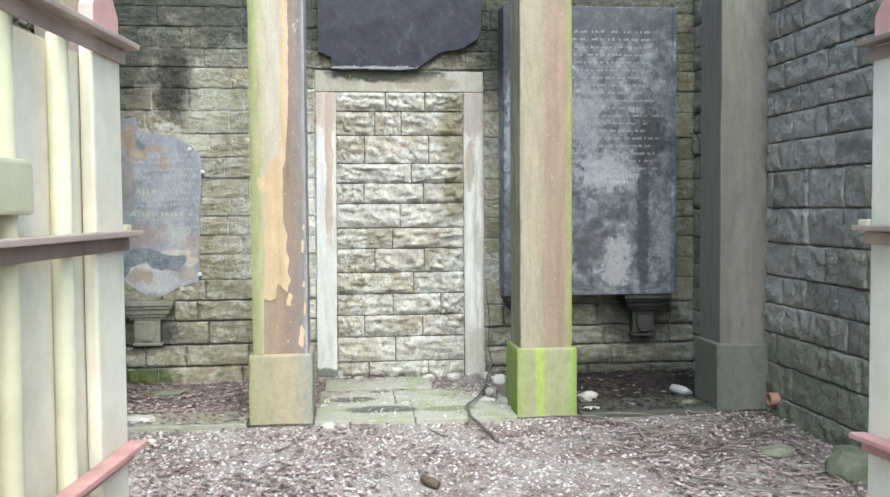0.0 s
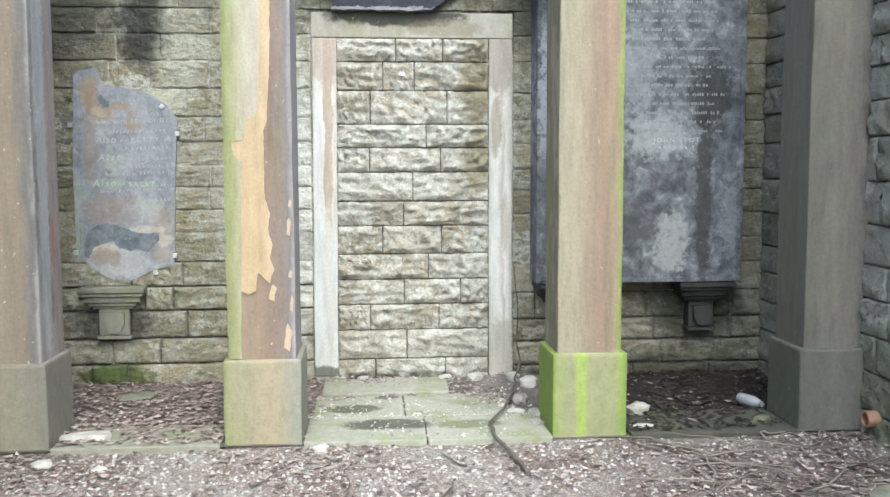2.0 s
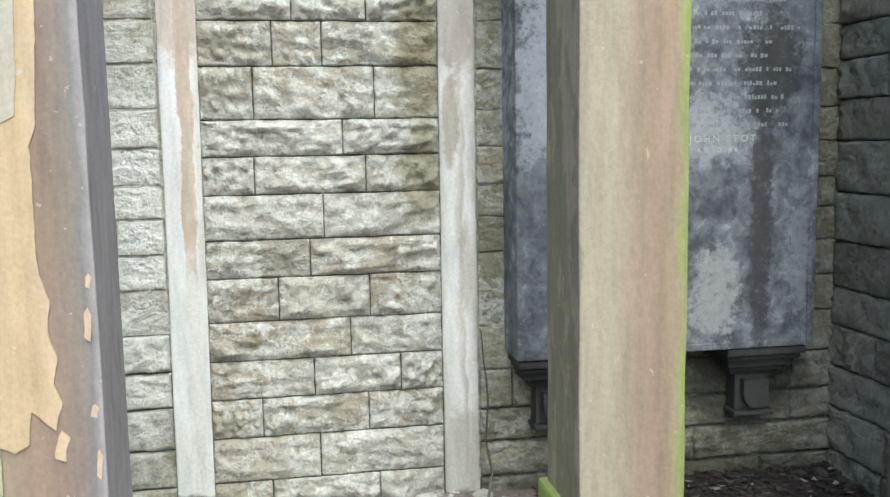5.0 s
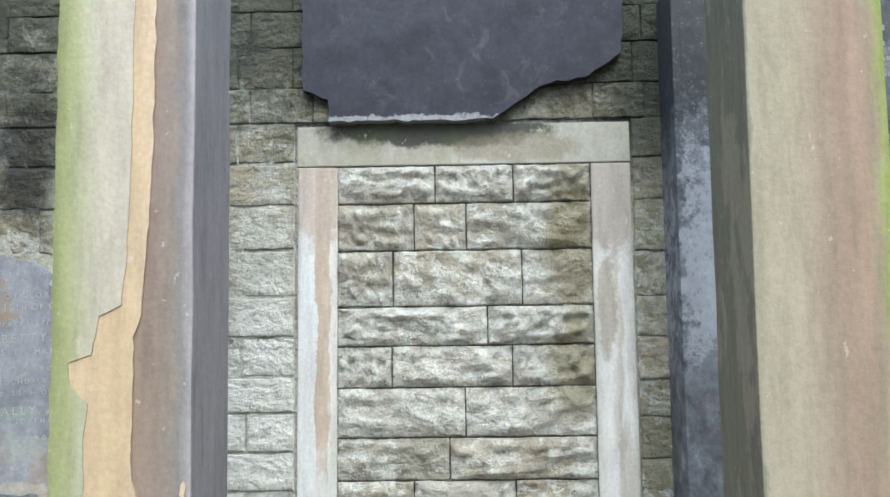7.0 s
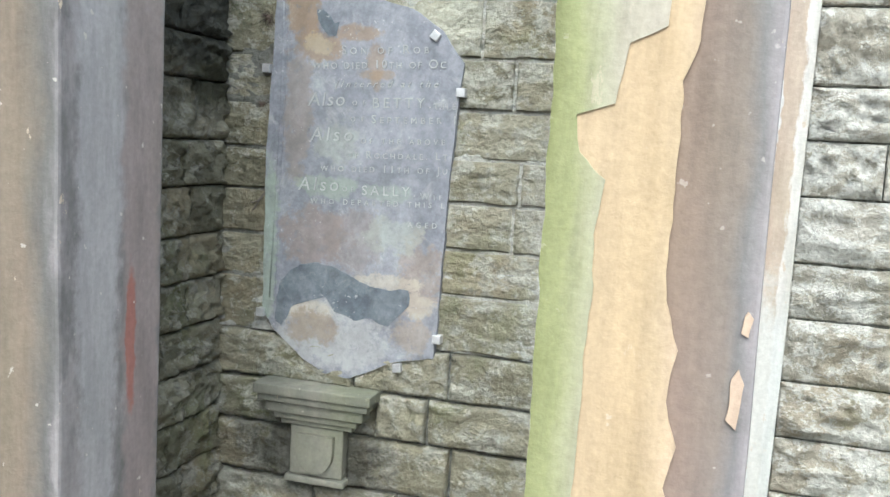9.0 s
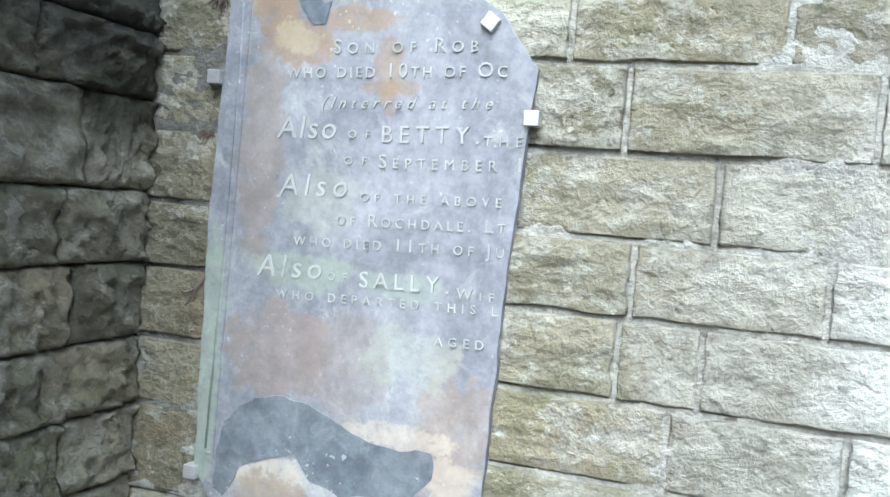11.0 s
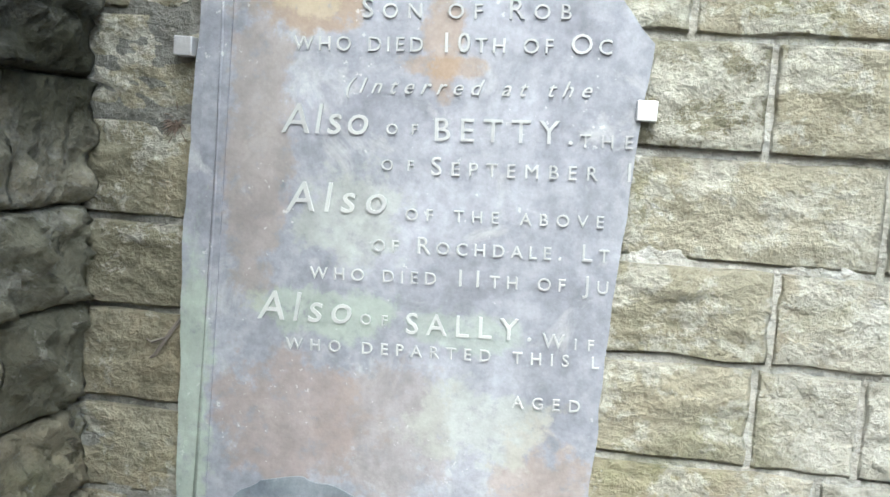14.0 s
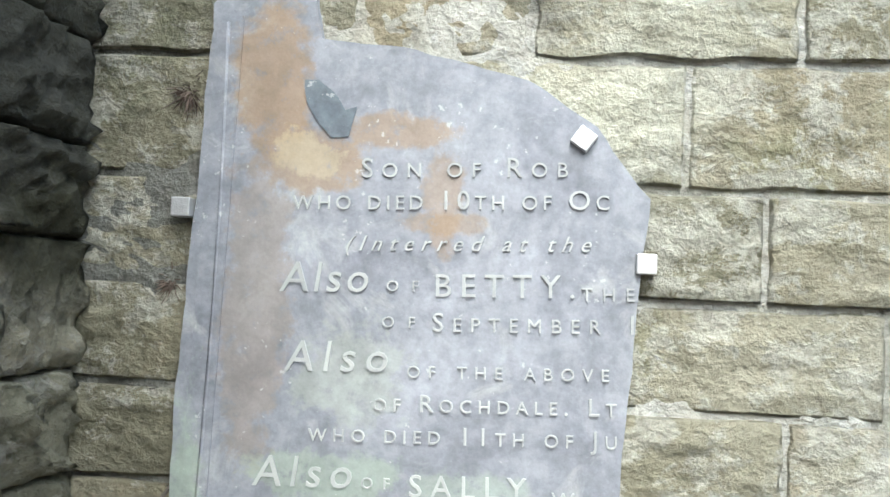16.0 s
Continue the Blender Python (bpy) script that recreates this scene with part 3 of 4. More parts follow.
def rubble(size, seed, rough=0.3):
    bm = bmesh.new()
    bmesh.ops.create_icosphere(bm, subdivisions=2, radius=1.0)
    for v in bm.verts:
        d = v.co.normalized()
        boxy = 1.0 / max(abs(d.x), abs(d.y), abs(d.z)) ** 0.6
        s = boxy * (1 + rough * noise.noise(d * 1.7 + Vector((seed, 0, 0))))
        v.co = Vector((d.x * size[0] * s, d.y * size[1] * s, max(d.z * s, -0.55) * size[2]))
    return bm


# ---- setting: the large structure ----
XL, XR, TOP = -2.37, 2.42, 3.45
PY = -1.146
wall_back = tagged(part("wall_back", box(XL - 0.3, XR + 0.3, -0.005, 0.35, -0.3, TOP + 0.3), LIME), "weathered coursed sandstone back wall of the portico", "wall", kind="structure")
wall_left = tagged(part("wall_left", box(XL - 0.35, XL - 0.004, -4.6, 0.0, -0.4, TOP - 0.15), MORTAR), "dark rock-faced sandstone side wall", "wall", kind="structure")
wall_right = tagged(part("wall_right", box(XR + 0.004, XR + 0.35, -4.6, 0.0, -0.4, TOP - 0.15), MORTAR), "dark grey rock-faced sandstone side wall", "wall", kind="structure")


def ground_z(x, y):
    return 0.062 - 0.045 * min(3.0, max(0.0, -y - 1.5)) + 0.012 * noise.noise(Vector((x * 1.3, y * 1.3, 0.0))) - 0.002


def ground_mesh():
    """One sheet, fine near the walk and wide towards the horizon."""
    bm = bmesh.new()
    near_x = [k * 0.15 for k in range(-20, 21)]
    near_y = [-1.2 - k * 0.15 for k in range(0, 40)]
    xs = [-900, -120, -30, -8] + near_x + [8, 30, 120, 900]
    ys = [900, 120, 20, 0.5] + near_y + [-9, -30, -120, -900]
    grid = [[bm.verts.new((x, y, ground_z(x, max(y, -7.5)) if abs(x) < 4 and y > -9 else -0.075)) for x in xs] for y in ys]
    for r0, r1 in zip(grid, grid[1:]):
        for k in range(len(xs) - 1):
            bm.faces.new((r0[k], r0[k + 1], r1[k + 1], r1[k]))
    return bm


ground = tagged(part("ground", ground_mesh(), EARTH, smooth=True), "pale gravel and dead leaves over earth", "ground", kind="structure")


def floor_z(x, y):
    return 0.078 + 0.03 * max(0.0, (y + 0.6) / 0.6) + 0.008 * noise.noise(Vector((x * 2.5, y * 2.5, 4.0)))


fb = bmesh.new()
fg = [[fb.verts.new((XL + (XR - XL) * i / 48, -1.37 + 1.38 * j / 14, floor_z(XL + (XR - XL) * i / 48, -1.37 + 1.38 * j / 14) - 0.006)) for i in range(49)] for j in range(15)]
for j in range(14):
    for i in range(48):
        fb.faces.new((fg[j][i], fg[j][i + 1], fg[j + 1][i + 1], fg[j + 1][i]))
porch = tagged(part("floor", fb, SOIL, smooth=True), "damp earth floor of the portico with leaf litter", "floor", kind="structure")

# ---- pillars ----
def pillar(x, y, shaft_mat, plinth_mat, label, w=0.348, seed=0.0):
    p = empty("pillar", x, y, 0.0)
    part("shaft", worn_block(w, w, 3.0, 0.008, 14, 0.004, seed), shaft_mat, p).location = (0, 0, 0.5)
    part("plinth", worn_block(0.405, 0.405, 0.5, 0.015, 4, 0.005, seed + 3), plinth_mat, p).location = (0, 0, 0.02)
    return tagged(p, label, "pillar", "portico pillars")


pillar(-2.142, PY, SHAFT_WORN, PLINTH_BROWN, "brown-grey worn square stone pillar with chipped arrises", seed=1.0)
peeled = pillar(-0.853, PY, SHAFT_PEELED, PLINTH_TAN, "square stone pillar with peeling ochre coats and green edge", seed=2.0)
pillar(0.88, PY, SHAFT_BROWN, PLINTH_GREEN, "brown square stone pillar on a bright green mossy plinth", seed=3.0)
pillar(2.245, PY, SHAFT_GREY, PLINTH_GREY, "dark grey square stone pillar beside the side wall", seed=4.0)

# coats of old render still clinging to the peeled pillar's front
part("coat", plate([(0.075, 3.0), (0.072, 2.16), (0.06, 1.92), (0.05, 1.76), (0.03, 1.7), (0.03, 1.35), (0.056, 1.276), (0.043, 1.19), (0.066, 1.12), (0.052, 1.05), (0.07, 1.0), (0.05, 0.917), (-0.013, 0.974), (-0.022, 0.88), (-0.06, 0.861), (-0.094, 0.88), (-0.15, 0.9), (-0.15, 3.0)], -0.181, -0.16, 0.006, 0.012, 4.0), COAT_OCHRE, peeled, "ochre render coat with a ragged edge")
part("coat", plate([(0.022, 3.0), (0.019, 2.164), (0.011, 1.92), (0.001, 1.78), (-0.055, 1.755), (-0.072, 1.66), (-0.128, 1.64), (-0.122, 1.58), (-0.078, 1.54), (-0.09, 1.45), (-0.085, 1.37), (-0.09, 1.25), (-0.092, 1.08), (-0.096, 0.94), (-0.1, 0.75), (-0.105, 0.525), (-0.171, 0.525), (-0.173, 3.0)], -0.185, -0.16, 0.004, 0.012, 9.0), COAT_CREAM, peeled, "cream render coat greened by algae")
for fx, fz, fw, fh in ((0.062, 0.87, 0.02, 0.045), (0.155, 0.965, 0.012, 0.02), (0.158, 0.81, 0.009, 0.045), (0.137, 0.632, 0.022, 0.075), (0.15, 1.21, 0.012, 0.05), (0.157, 1.33, 0.008, 0.02), (0.05, 0.6, 0.006, 0.006)):
    part("flake", plate([(fx - fw, fz - fh * 0.7), (fx - fw * 0.6, fz + fh * 0.6), (fx, fz + fh), (fx + fw, fz + fh * 0.5), (fx + fw * 0.5, fz - fh * 0.3), (fx + fw * 0.3, fz - fh)], -0.179, -0.165, fw * 0.3, 0.01, fz * 30), COAT_OCHRE, peeled)

# ---- blocked doorway: jambs, lintel ----
door = empty("blocked_doorway", 0, 0, 0)
tagged(door, "stone door surround with pale paint remains, walled up", "doorway", kind="structure")
jl = part("jamb", worn_block(0.158, 0.1, 2.24, 0.006, 10, 0.004, 11.0), JAMB_BROWNED, door, "pale painted stone jamb")
jl.matrix_basis = pose(-0.592, 0.034, 0.12, 0, 0.35, 0)
jr = part("jamb", worn_block(0.158, 0.1, 2.32, 0.006, 10, 0.004, 17.0), JAMB, door, "pale painted stone jamb")
jr.matrix_basis = pose(0.583, 0.034, 0.04)
lt = part("lintel", worn_block(1.325, 0.1, 0.162, 0.006, 2, 0.003, 21.0), LINTEL, door, "stained stone lintel with painted shadow under the slab")
lt.matrix_basis = pose(0.0, 0.032, 2.363)

# ---- slab over the door ----
slab = tagged(part("slate_slab", plate([(-0.63, 3.29), (-0.63, 2.655), (-0.53, 2.62), (-0.525, 2.535), (0.12, 2.53), (0.32, 2.67), (0.48, 2.69), (0.63, 2.785), (0.66, 3.29)], -0.075, 0.0, 0.012, 0.025, 5.0), OVERDOOR), "broken dark blue-grey slate slab fixed over the doorway", "memorial slab")


# ---- right panel with corbels ----
def corbel(x, y, z, w, material, label, deep=1.0):
    """A moulded bracket whose top is at z: stepped cornice over a narrow body with a shield."""
    c = empty("corbel", x, y, z)
    cap = bmesh.new()
    for k, (hw, out, z0, z1) in enumerate(((0.5, 0.13, -0.035, 0.0), (0.47, 0.118, -0.06, -0.037), (0.42, 0.1, -0.1, -0.062), (0.36, 0.085, -0.125, -0.102), (0.31, 0.07, -0.145, -0.127))):
        add_box(cap, -hw * w, hw * w, -out, 0.02, z0, z1, bevel=0.006)
    part("cornice", cap, material, c)
    part("body", box(-0.23 * w, 0.23 * w, -0.062, 0.02, -0.32, -0.147, bevel=0.006), material, c)
    part("foot", box(-0.26 * w, 0.26 * w, -0.075, 0.02, -0.345, -0.322, bevel=0.006), material, c)
    pts = [(-0.16, -0.17), (-0.16, -0.23)] + [(0.16 * math.cos(math.pi + a * math.pi / 8), -0.23 + 0.19 * 0.4 * math.sin(math.pi + a * math.pi / 8)) for a in range(1, 8)] + [(0.16, -0.23), (0.16, -0.17)]
    part("shield", plate([(a * w, b) for a, b in pts], -0.082, -0.06), material, c)
    c.scale = (1, deep, 1)
    return tagged(c, label, "corbel")


panel = empty("memorial_panel", 1.475, 0.0, 0.757)
part("slab", box(-0.69, 0.69, -0.24, 0.0, 0.0, 2.25, bevel=0.012), PANEL, panel)
pb = bmesh.new()
for a in ((-0.688, -0.655, -0.248, -0.23, 0.0, 2.25), (0.655, 0.688, -0.248, -0.23, 0.0, 2.25), (-0.653, 0.653, -0.248, -0.23, 0.0, 0.03)):
    add_box(pb, *a, bevel=0.005)
part("border", pb, PANEL, panel)
tagged(panel, "tall soot-stained slate memorial panel with worn lettering", "memorial panel")
corbel(1.945, 0.0, 0.752, 0.38, CORBEL_BLACK, "soot-black carved stone corbel under the slate panel", 1.85)
corbel(0.99, 0.0, 0.752, 0.38, CORBEL_BLACK, "soot-black carved stone corbel under the slate panel", 1.85)
corbel(-1.958, 0.0, 0.752, 0.42, CORBEL, "carved grey stone corbel with a small shield")


# ---- broken tablet ----
def text_mesh(words, size, depth=0.003, shear=0.0, width=0.0):
    """Letters of one line, lower case as small capitals unless slanted, spread out to the width."""
    cu = bpy.data.curves.new("letters", "FONT")
    cu.body, cu.size, cu.extrude, cu.shear, cu.resolution_u = words, size, depth, shear, 3
    cu.small_caps_scale = 0.74
    if not shear:
        for ch in cu.body_format:
            ch.use_small_caps = True
    ob = bpy.data.objects.new("letters", cu)
    scene.collection.objects.link(ob)
    wide = []
    for spread in (1.0, 1.5):
        cu.space_character = spread
        bpy.context.view_layer.update()
        wide.append(ob.dimensions.x)
    if width and wide[1] > wide[0] + 1e-5:
        cu.space_character = max(0.7, min(2.2, 1.0 + 0.5 * (width - wide[0]) / (wide[1] - wide[0])))
    bpy.context.view_layer.update()
    me = bpy.data.meshes.new_from_object(ob.evaluated_get(bpy.context.evaluated_depsgraph_get()))
    bpy.data.objects.remove(ob)
    if width and len(me.vertices):
        xs = [v.co.x for v in me.vertices]
        k, lo = width / (max(xs) - min(xs)), min(xs)
        for v in me.vertices:
            v.co.x = (v.co.x - lo) * k
    return me


def line(words, x, z, cap, width, y, parent, material, shear=0.0, tilt=2.0, depth=0.004):
    me = text_mesh(words, cap / 0.70, depth, shear, width)
    me.materials.clear()
    me.materials.append(material)
    at = parent.matrix_basis.inverted() @ pose(x, y, z, 90, 0, 0) @ pose(0, 0, 0, 0, 0, tilt)
    whole = bmesh.new()
    whole.from_mesh(me)
    left = set(whole.verts)
    while left:
        island, edge = set(), [left.pop()]
        while edge:
            v = edge.pop()
            island.add(v)
            for e in v.link_edges:
                o = e.other_vert(v)
                if o in left:
                    left.discard(o)
                    edge.append(o)
        one = bmesh.new()
        made = {v: one.verts.new(v.co) for v in island}
        for f in {f for v in island for f in v.link_faces}:
            one.faces.new([made[v] for v in f.verts])
        part("letter", one, material, parent).matrix_basis = at
    whole.free()
    bpy.data.meshes.remove(me)


tablet = empty("slate_tablet", -1.87, 0.0, 0.78)
OUT = [(-2.166, 2.10), (-2.13, 2.14), (-2.02, 2.155), (-2.0, 2.05), (-1.86, 2.035), (-1.7, 1.995), (-1.6, 1.93), (-1.523, 1.83), (-1.53, 1.735), (-1.552, 1.39), (-1.562, 1.0), (-1.568, 0.885), (-1.71, 0.855), (-1.78, 0.82), (-1.855, 0.782), (-1.95, 0.79), (-2.03, 0.83), (-2.14, 0.92), (-2.184, 0.98), (-2.19, 1.5), (-2.168, 2.02)]
tp = part("stone", plate(OUT, -0.04, -0.004, 0.004, 0.02, 2.0), TABLET, tablet)
tp.location = (1.87, 0, -0.78)
band = part("border", plate([(-2.157, 2.08), (-2.118, 2.08), (-2.14, 1.02), (-2.179, 1.02)], -0.0445, -0.036), TABLET, tablet, "raised moulded edge")
band.location = (1.87, 0, -0.78)
ridge = bmesh.new()
tube(ridge, [(-2.141, -0.044, 2.07), (-2.138, -0.044, 1.8), (-2.141, -0.044, 1.56), (-2.146, -0.044, 1.37), (-2.158, -0.044, 1.03)], [0.003] * 5, 6)
rg = part("bead", ridge, TABLET, tablet, "narrow raised bead along the edge", True)
rg.location = (1.87, 0, -0.78)
fl = part("flaked_patch", plate([(-2.135, 0.95), (-2.137, 1.03), (-2.118, 1.095), (-2.05, 1.15), (-1.985, 1.165), (-1.93, 1.15), (-1.885, 1.14), (-1.845, 1.118), (-1.8, 1.1), (-1.735, 1.09), (-1.7, 1.1), (-1.665, 1.095), (-1.66, 1.05), (-1.69, 1.02), (-1.73, 0.97), (-1.79, 0.99), (-1.85, 0.985), (-1.92, 1.01), (-1.955, 1.05), (-2.02, 1.03), (-2.08, 1.0), (-2.11, 0.94)], -0.0425, -0.038, 0.008, 0.01, 3.0), FLAKED, tablet, "dark patch where the face has flaked away")
fl.location = (1.87, 0, -0.78)
fl2 = part("flaked_patch", plate([(-1.999, 1.989), (-2.022, 1.991), (-2.016, 1.955), (-2.0, 1.926), (-1.977, 1.902), (-1.953, 1.907), (-1.942, 1.948), (-1.959, 1.944), (-1.977, 1.968)], -0.0425, -0.038, 0.004, 0.008, 6.0), FLAKED, tablet, "dark patch where the face has flaked away")
fl2.location = (1.87, 0, -0.78)


def tx(px, py):
    """Place on the tablet's face of a mark at a distance px across and py down a tracing of it."""
    x = -1.399 - 0.000837 * (1300 - px) + 0.000035 * (py - 118)
    z = 2.028 - 0.000803 * (py - 118) - 0.0000462 * (1300 - px)
    return -1.798 + (x + 1.81) * 0.966, 1.762 + (z - 1.76) * 0.966


LINES = [("Son of Rob", 637, 303, 36, 363, 0), ("who died 10th of Oc", 512, 360, 26, 558, 0), ("(Interred at the", 610, 438, 28, 430, 0.4),
         ("Also", 490, 512, 56, 160, 0.15), ("of", 683, 514, 20, 56, 0), ("BETTY.", 770, 525, 42, 240, 0), ("the", 1022, 535, 24, 90, 0),
         ("of", 675, 580, 20, 58, 0), ("September 1", 765, 588, 34, 345, 0), ("Also", 500, 658, 56, 185, 0.15), ("of the above", 720, 672, 22, 348, 0),
         ("of Rochdale. Lt", 660, 732, 23, 420, 0), ("who died 11th of Ju", 545, 787, 23, 535, 0), ("Also", 445, 868, 56, 178, 0.15), ("of", 640, 872, 20, 50, 0),
         ("SALLY.", 725, 886, 40, 225, 0), ("Wif", 970, 902, 27, 90, 0), ("who departed this l", 500, 925, 22, 570, 0), ("aged", 920, 1018, 22, 120, 0)]
for words, px, py, cap, wide, shear in LINES:
    lx, lz = tx(px, py)
    line(words, lx, lz, cap * 0.00078 / (0.74 if words[0].islower() else 1.0), wide * 0.00081, -0.0395, tablet, LETTER, shear)
tagged(tablet, "broken grey slate tablet with cut letters and rust stains", "memorial tablet")


def clip(x, z, turn, label="small bright metal clip holding the tablet"):
    c = tagged(part("metal_clip", box(-0.014, 0.014, -0.052, 0.0, -0.014, 0.014, bevel=0.002), CLIP), label, "clip", "tablet clips")
    c.matrix_basis = pose(x, 0.0, z, 0, turn, 0)
    return c


for a in ((-2.195, 1.795, 0), (-1.617, 1.912, 35), (-1.525, 1.74, 0), (-1.56, 0.95, 0), (-1.69, 0.84, -8), (-2.19, 0.975, 0)):
    clip(*a)

for cx, cz, cs in ((-2.205, 1.965, 0.022), (-2.215, 1.68, 0.016)):
    tuft = bmesh.new()
    tr0 = random.Random(int(cz * 100))
    for n in range(140):
        d = Vector((tr0.gauss(0, 0.6), -abs(tr0.gauss(0, 0.6)), tr0.gauss(0, 0.7))) * cs
        tube(tuft, [(0, 0, 0), d * 0.6, d + Vector((tr0.uniform(-1, 1), 0, -1)) * cs * 0.4], [0.0015, 0.0013, 0.0006], 3)
    tagged(part("moss_tuft", tuft, LOG), "dried dark moss tuft at the tablet's edge", "moss").matrix_basis = pose(cx, -0.012, cz)

root = bmesh.new()
tube(root, [(-2.19, -0.02, 1.395), (-2.215, -0.03, 1.355), (-2.235, -0.025, 1.325), (-2.262, -0.018, 1.305)], [0.003, 0.0035, 0.003, 0.0015], 5)
tube(root, [(-2.215, -0.03, 1.355), (-2.24, -0.03, 1.345), (-2.258, -0.02, 1.35)], [0.002, 0.002, 0.001], 4)
tagged(part("dry_root", root, TWIG), "dry grey root hanging from behind the tablet", "root")

# worn rows of lettering on the tall panel, too worn to read
pr = random.Random(5)
bm = bmesh.new()
for k in range(19):
    z = 2.80 - k * 0.059
    x = 1.12 + pr.uniform(0, 0.12)
    while x < 2.0 - 0.1 * pr.random():
        for n in range(pr.randrange(2, 8)):
            w = pr.uniform(0.007, 0.014)
            if pr.random() < 0.8:
                add_box(bm, x, x + w, -0.2415, -0.239, z + pr.uniform(0, 0.003), z + pr.uniform(0.012, 0.022))
            x += w + 0.005
        x += 0.02
ob = part("worn_inscription", bm, LETTER_DIM, panel, "rows of worn letters")
ob.location = (-1.475, 0, -0.757)
tagged(ob, kind="stuff")
line("JOHN STOT", 1.553, 1.675, 0.03, 0.31, -0.2395, panel, LETTER, tilt=0.0)
line("AGED 86 Y", 1.59, 1.632, 0.02, 0.24, -0.2395, panel, LETTER, tilt=0.0)


# ---- gate leaves ----
def gate_leaf(x, y, turn, mirror, label):
    """A sheet-iron gate leaf, its free end at the origin, running along +x to the hinge: ribbed sheet behind three angle rails."""
    g = empty("gate_leaf", x, y, -0.06)
    L = 1.1
    part("sheet", box(0.1, L, 0.01, 0.016, 0.12, 1.76, bevel=0.001), PAINT, g)
    part("stile", box(0.0, 0.125, -0.016, 0.008, 0.06, 1.79, bevel=0.006), PAINT, g)
    part("tip", plate([(0.004, 1.792), (0.121, 1.792), (0.118, 1.84), (0.085, 1.88), (0.04, 1.88), (0.007, 1.84)], -0.016, 0.008), PAINT_PINK, g, "faded red rounded tip")
    for k, z in enumerate((0.28, 1.08, 1.46, 1.79)):
        part("rail", box(-0.006, L, -0.05, -0.018, z - 0.005, z + 0.005, bevel=0.002), (RAIL, PAINT_PINK, RAIL, RAIL)[k], g, "rusty faded red angle rail")
        part("rail", box(-0.006, L, -0.024, -0.018, z - 0.03, z - 0.007, bevel=0.002), (RAIL, PAINT_PINK, RAIL, RAIL)[k], g, "rusty faded red angle rail")
    part("latch", box(-0.03, -0.002, -0.02, 0.01, 1.45, 1.475, bevel=0.003), PAINT_YELLOW, g)
    for k in range(5):
        bar = bmesh.new()
        tube(bar, [(0.232 + 0.175 * k, -0.004, 0.1), (0.232 + 0.175 * k, -0.004, 1.77)], [0.016, 0.016], 10)
        part("bar", bar, PAINT_YELLOW, g, "yellowed rounded bar", True)
    part("lock_box", box(0.375, 0.5, -0.03, 0.008, 1.495, 1.57, bevel=0.006), PAINT_YELLOW, g)
    part("post", box(L + 0.004, L + 0.08, -0.04, 0.04, -0.15, 1.9, bevel=0.006), PAINT, g)
    g.matrix_basis = pose(x, y, -0.06, 0, 0, turn) @ Matrix.Diagonal((1, mirror, 1, 1))
    return tagged(g, label, "gate", "pair of gate leaves")


gate_leaf(-0.82, -5.43, 263.9, -1, "open iron gate leaf in peeling cream and faded red paint")
gate_leaf(0.555, -5.55, -85.4, 1, "open iron gate leaf with a faded red end")

# ---- loose things on the ground ----
def rock(x, y, z, size, seed, material, label, turn=0):
    r = tagged(part("loose_stone", rubble(size, seed), material), label, "stone", "loose stones")
    r.matrix_basis = pose(x, y, z + size[2] * 0.4, 0, 0, turn)
    return r


rs = random.Random(9)
for x, y, s in ((0.62, -0.62, 0.07), (0.55, -0.88, 0.05), (0.66, -0.95, 0.06), (0.72, -1.0, 0.045), (0.63, -1.12, 0.05), (0.74, -0.25, 0.08), (0.66, -0.12, 0.06), (0.4, -0.1, 0.06), (0.2, -0.08, 0.05), (-0.35, -0.06, 0.04), (0.5, -0.75, 0.04)):
    rock(x, y, floor_z(x, y) - 0.01, (s, s * 0.7, s * 0.55), rs.uniform(0, 50), ROCK, "pale broken stone lying on the portico floor", rs.uniform(0, 180))
rock(1.25, -0.98, 0.075, (0.07, 0.05, 0.05), 3.3, ROCK, "pale broken stone beside the mossy plinth", 20)
rock(1.2, -1.25, 0.075, (0.06, 0.03, 0.02), 5.3, ROCK, "flat white stone chip beside the mossy plinth", 10)
rock(1.9, -1.2, 0.075, (0.05, 0.04, 0.03), 7.3, ROCK_MOSS, "dark stone on the portico floor", 40)
rock(2.27, -2.6, 0.0, (0.19, 0.13, 0.1), 9.1, ROCK_MOSS, "mossy fallen stone block against the side wall", 60)
rock(2.03, -2.25, 0.02, (0.1, 0.07, 0.035), 12.1, ROCK_MOSS, "flat grey-green stone among the twigs", 20)
rock(-1.8, -1.2, 0.075, (0.13, 0.08, 0.03), 14.1, ROCK, "pale crumbled stone on the step", 10)
rock(-1.75, -0.35, 0.085, (0.12, 0.08, 0.02), 15.1, ROCK_MOSS, "flat stone in the leaf litter", 10)
for x, y, s in ((-1.9, -1.55, 0.05), (-1.6, -1.65, 0.035), (-0.55, -1.44, 0.045)):
    rock(x, y, ground_z(x, y) - 0.005, (s, s * 0.8, s * 0.5), x * 7, ROCK, "pale stone lying on the gravel", 30)

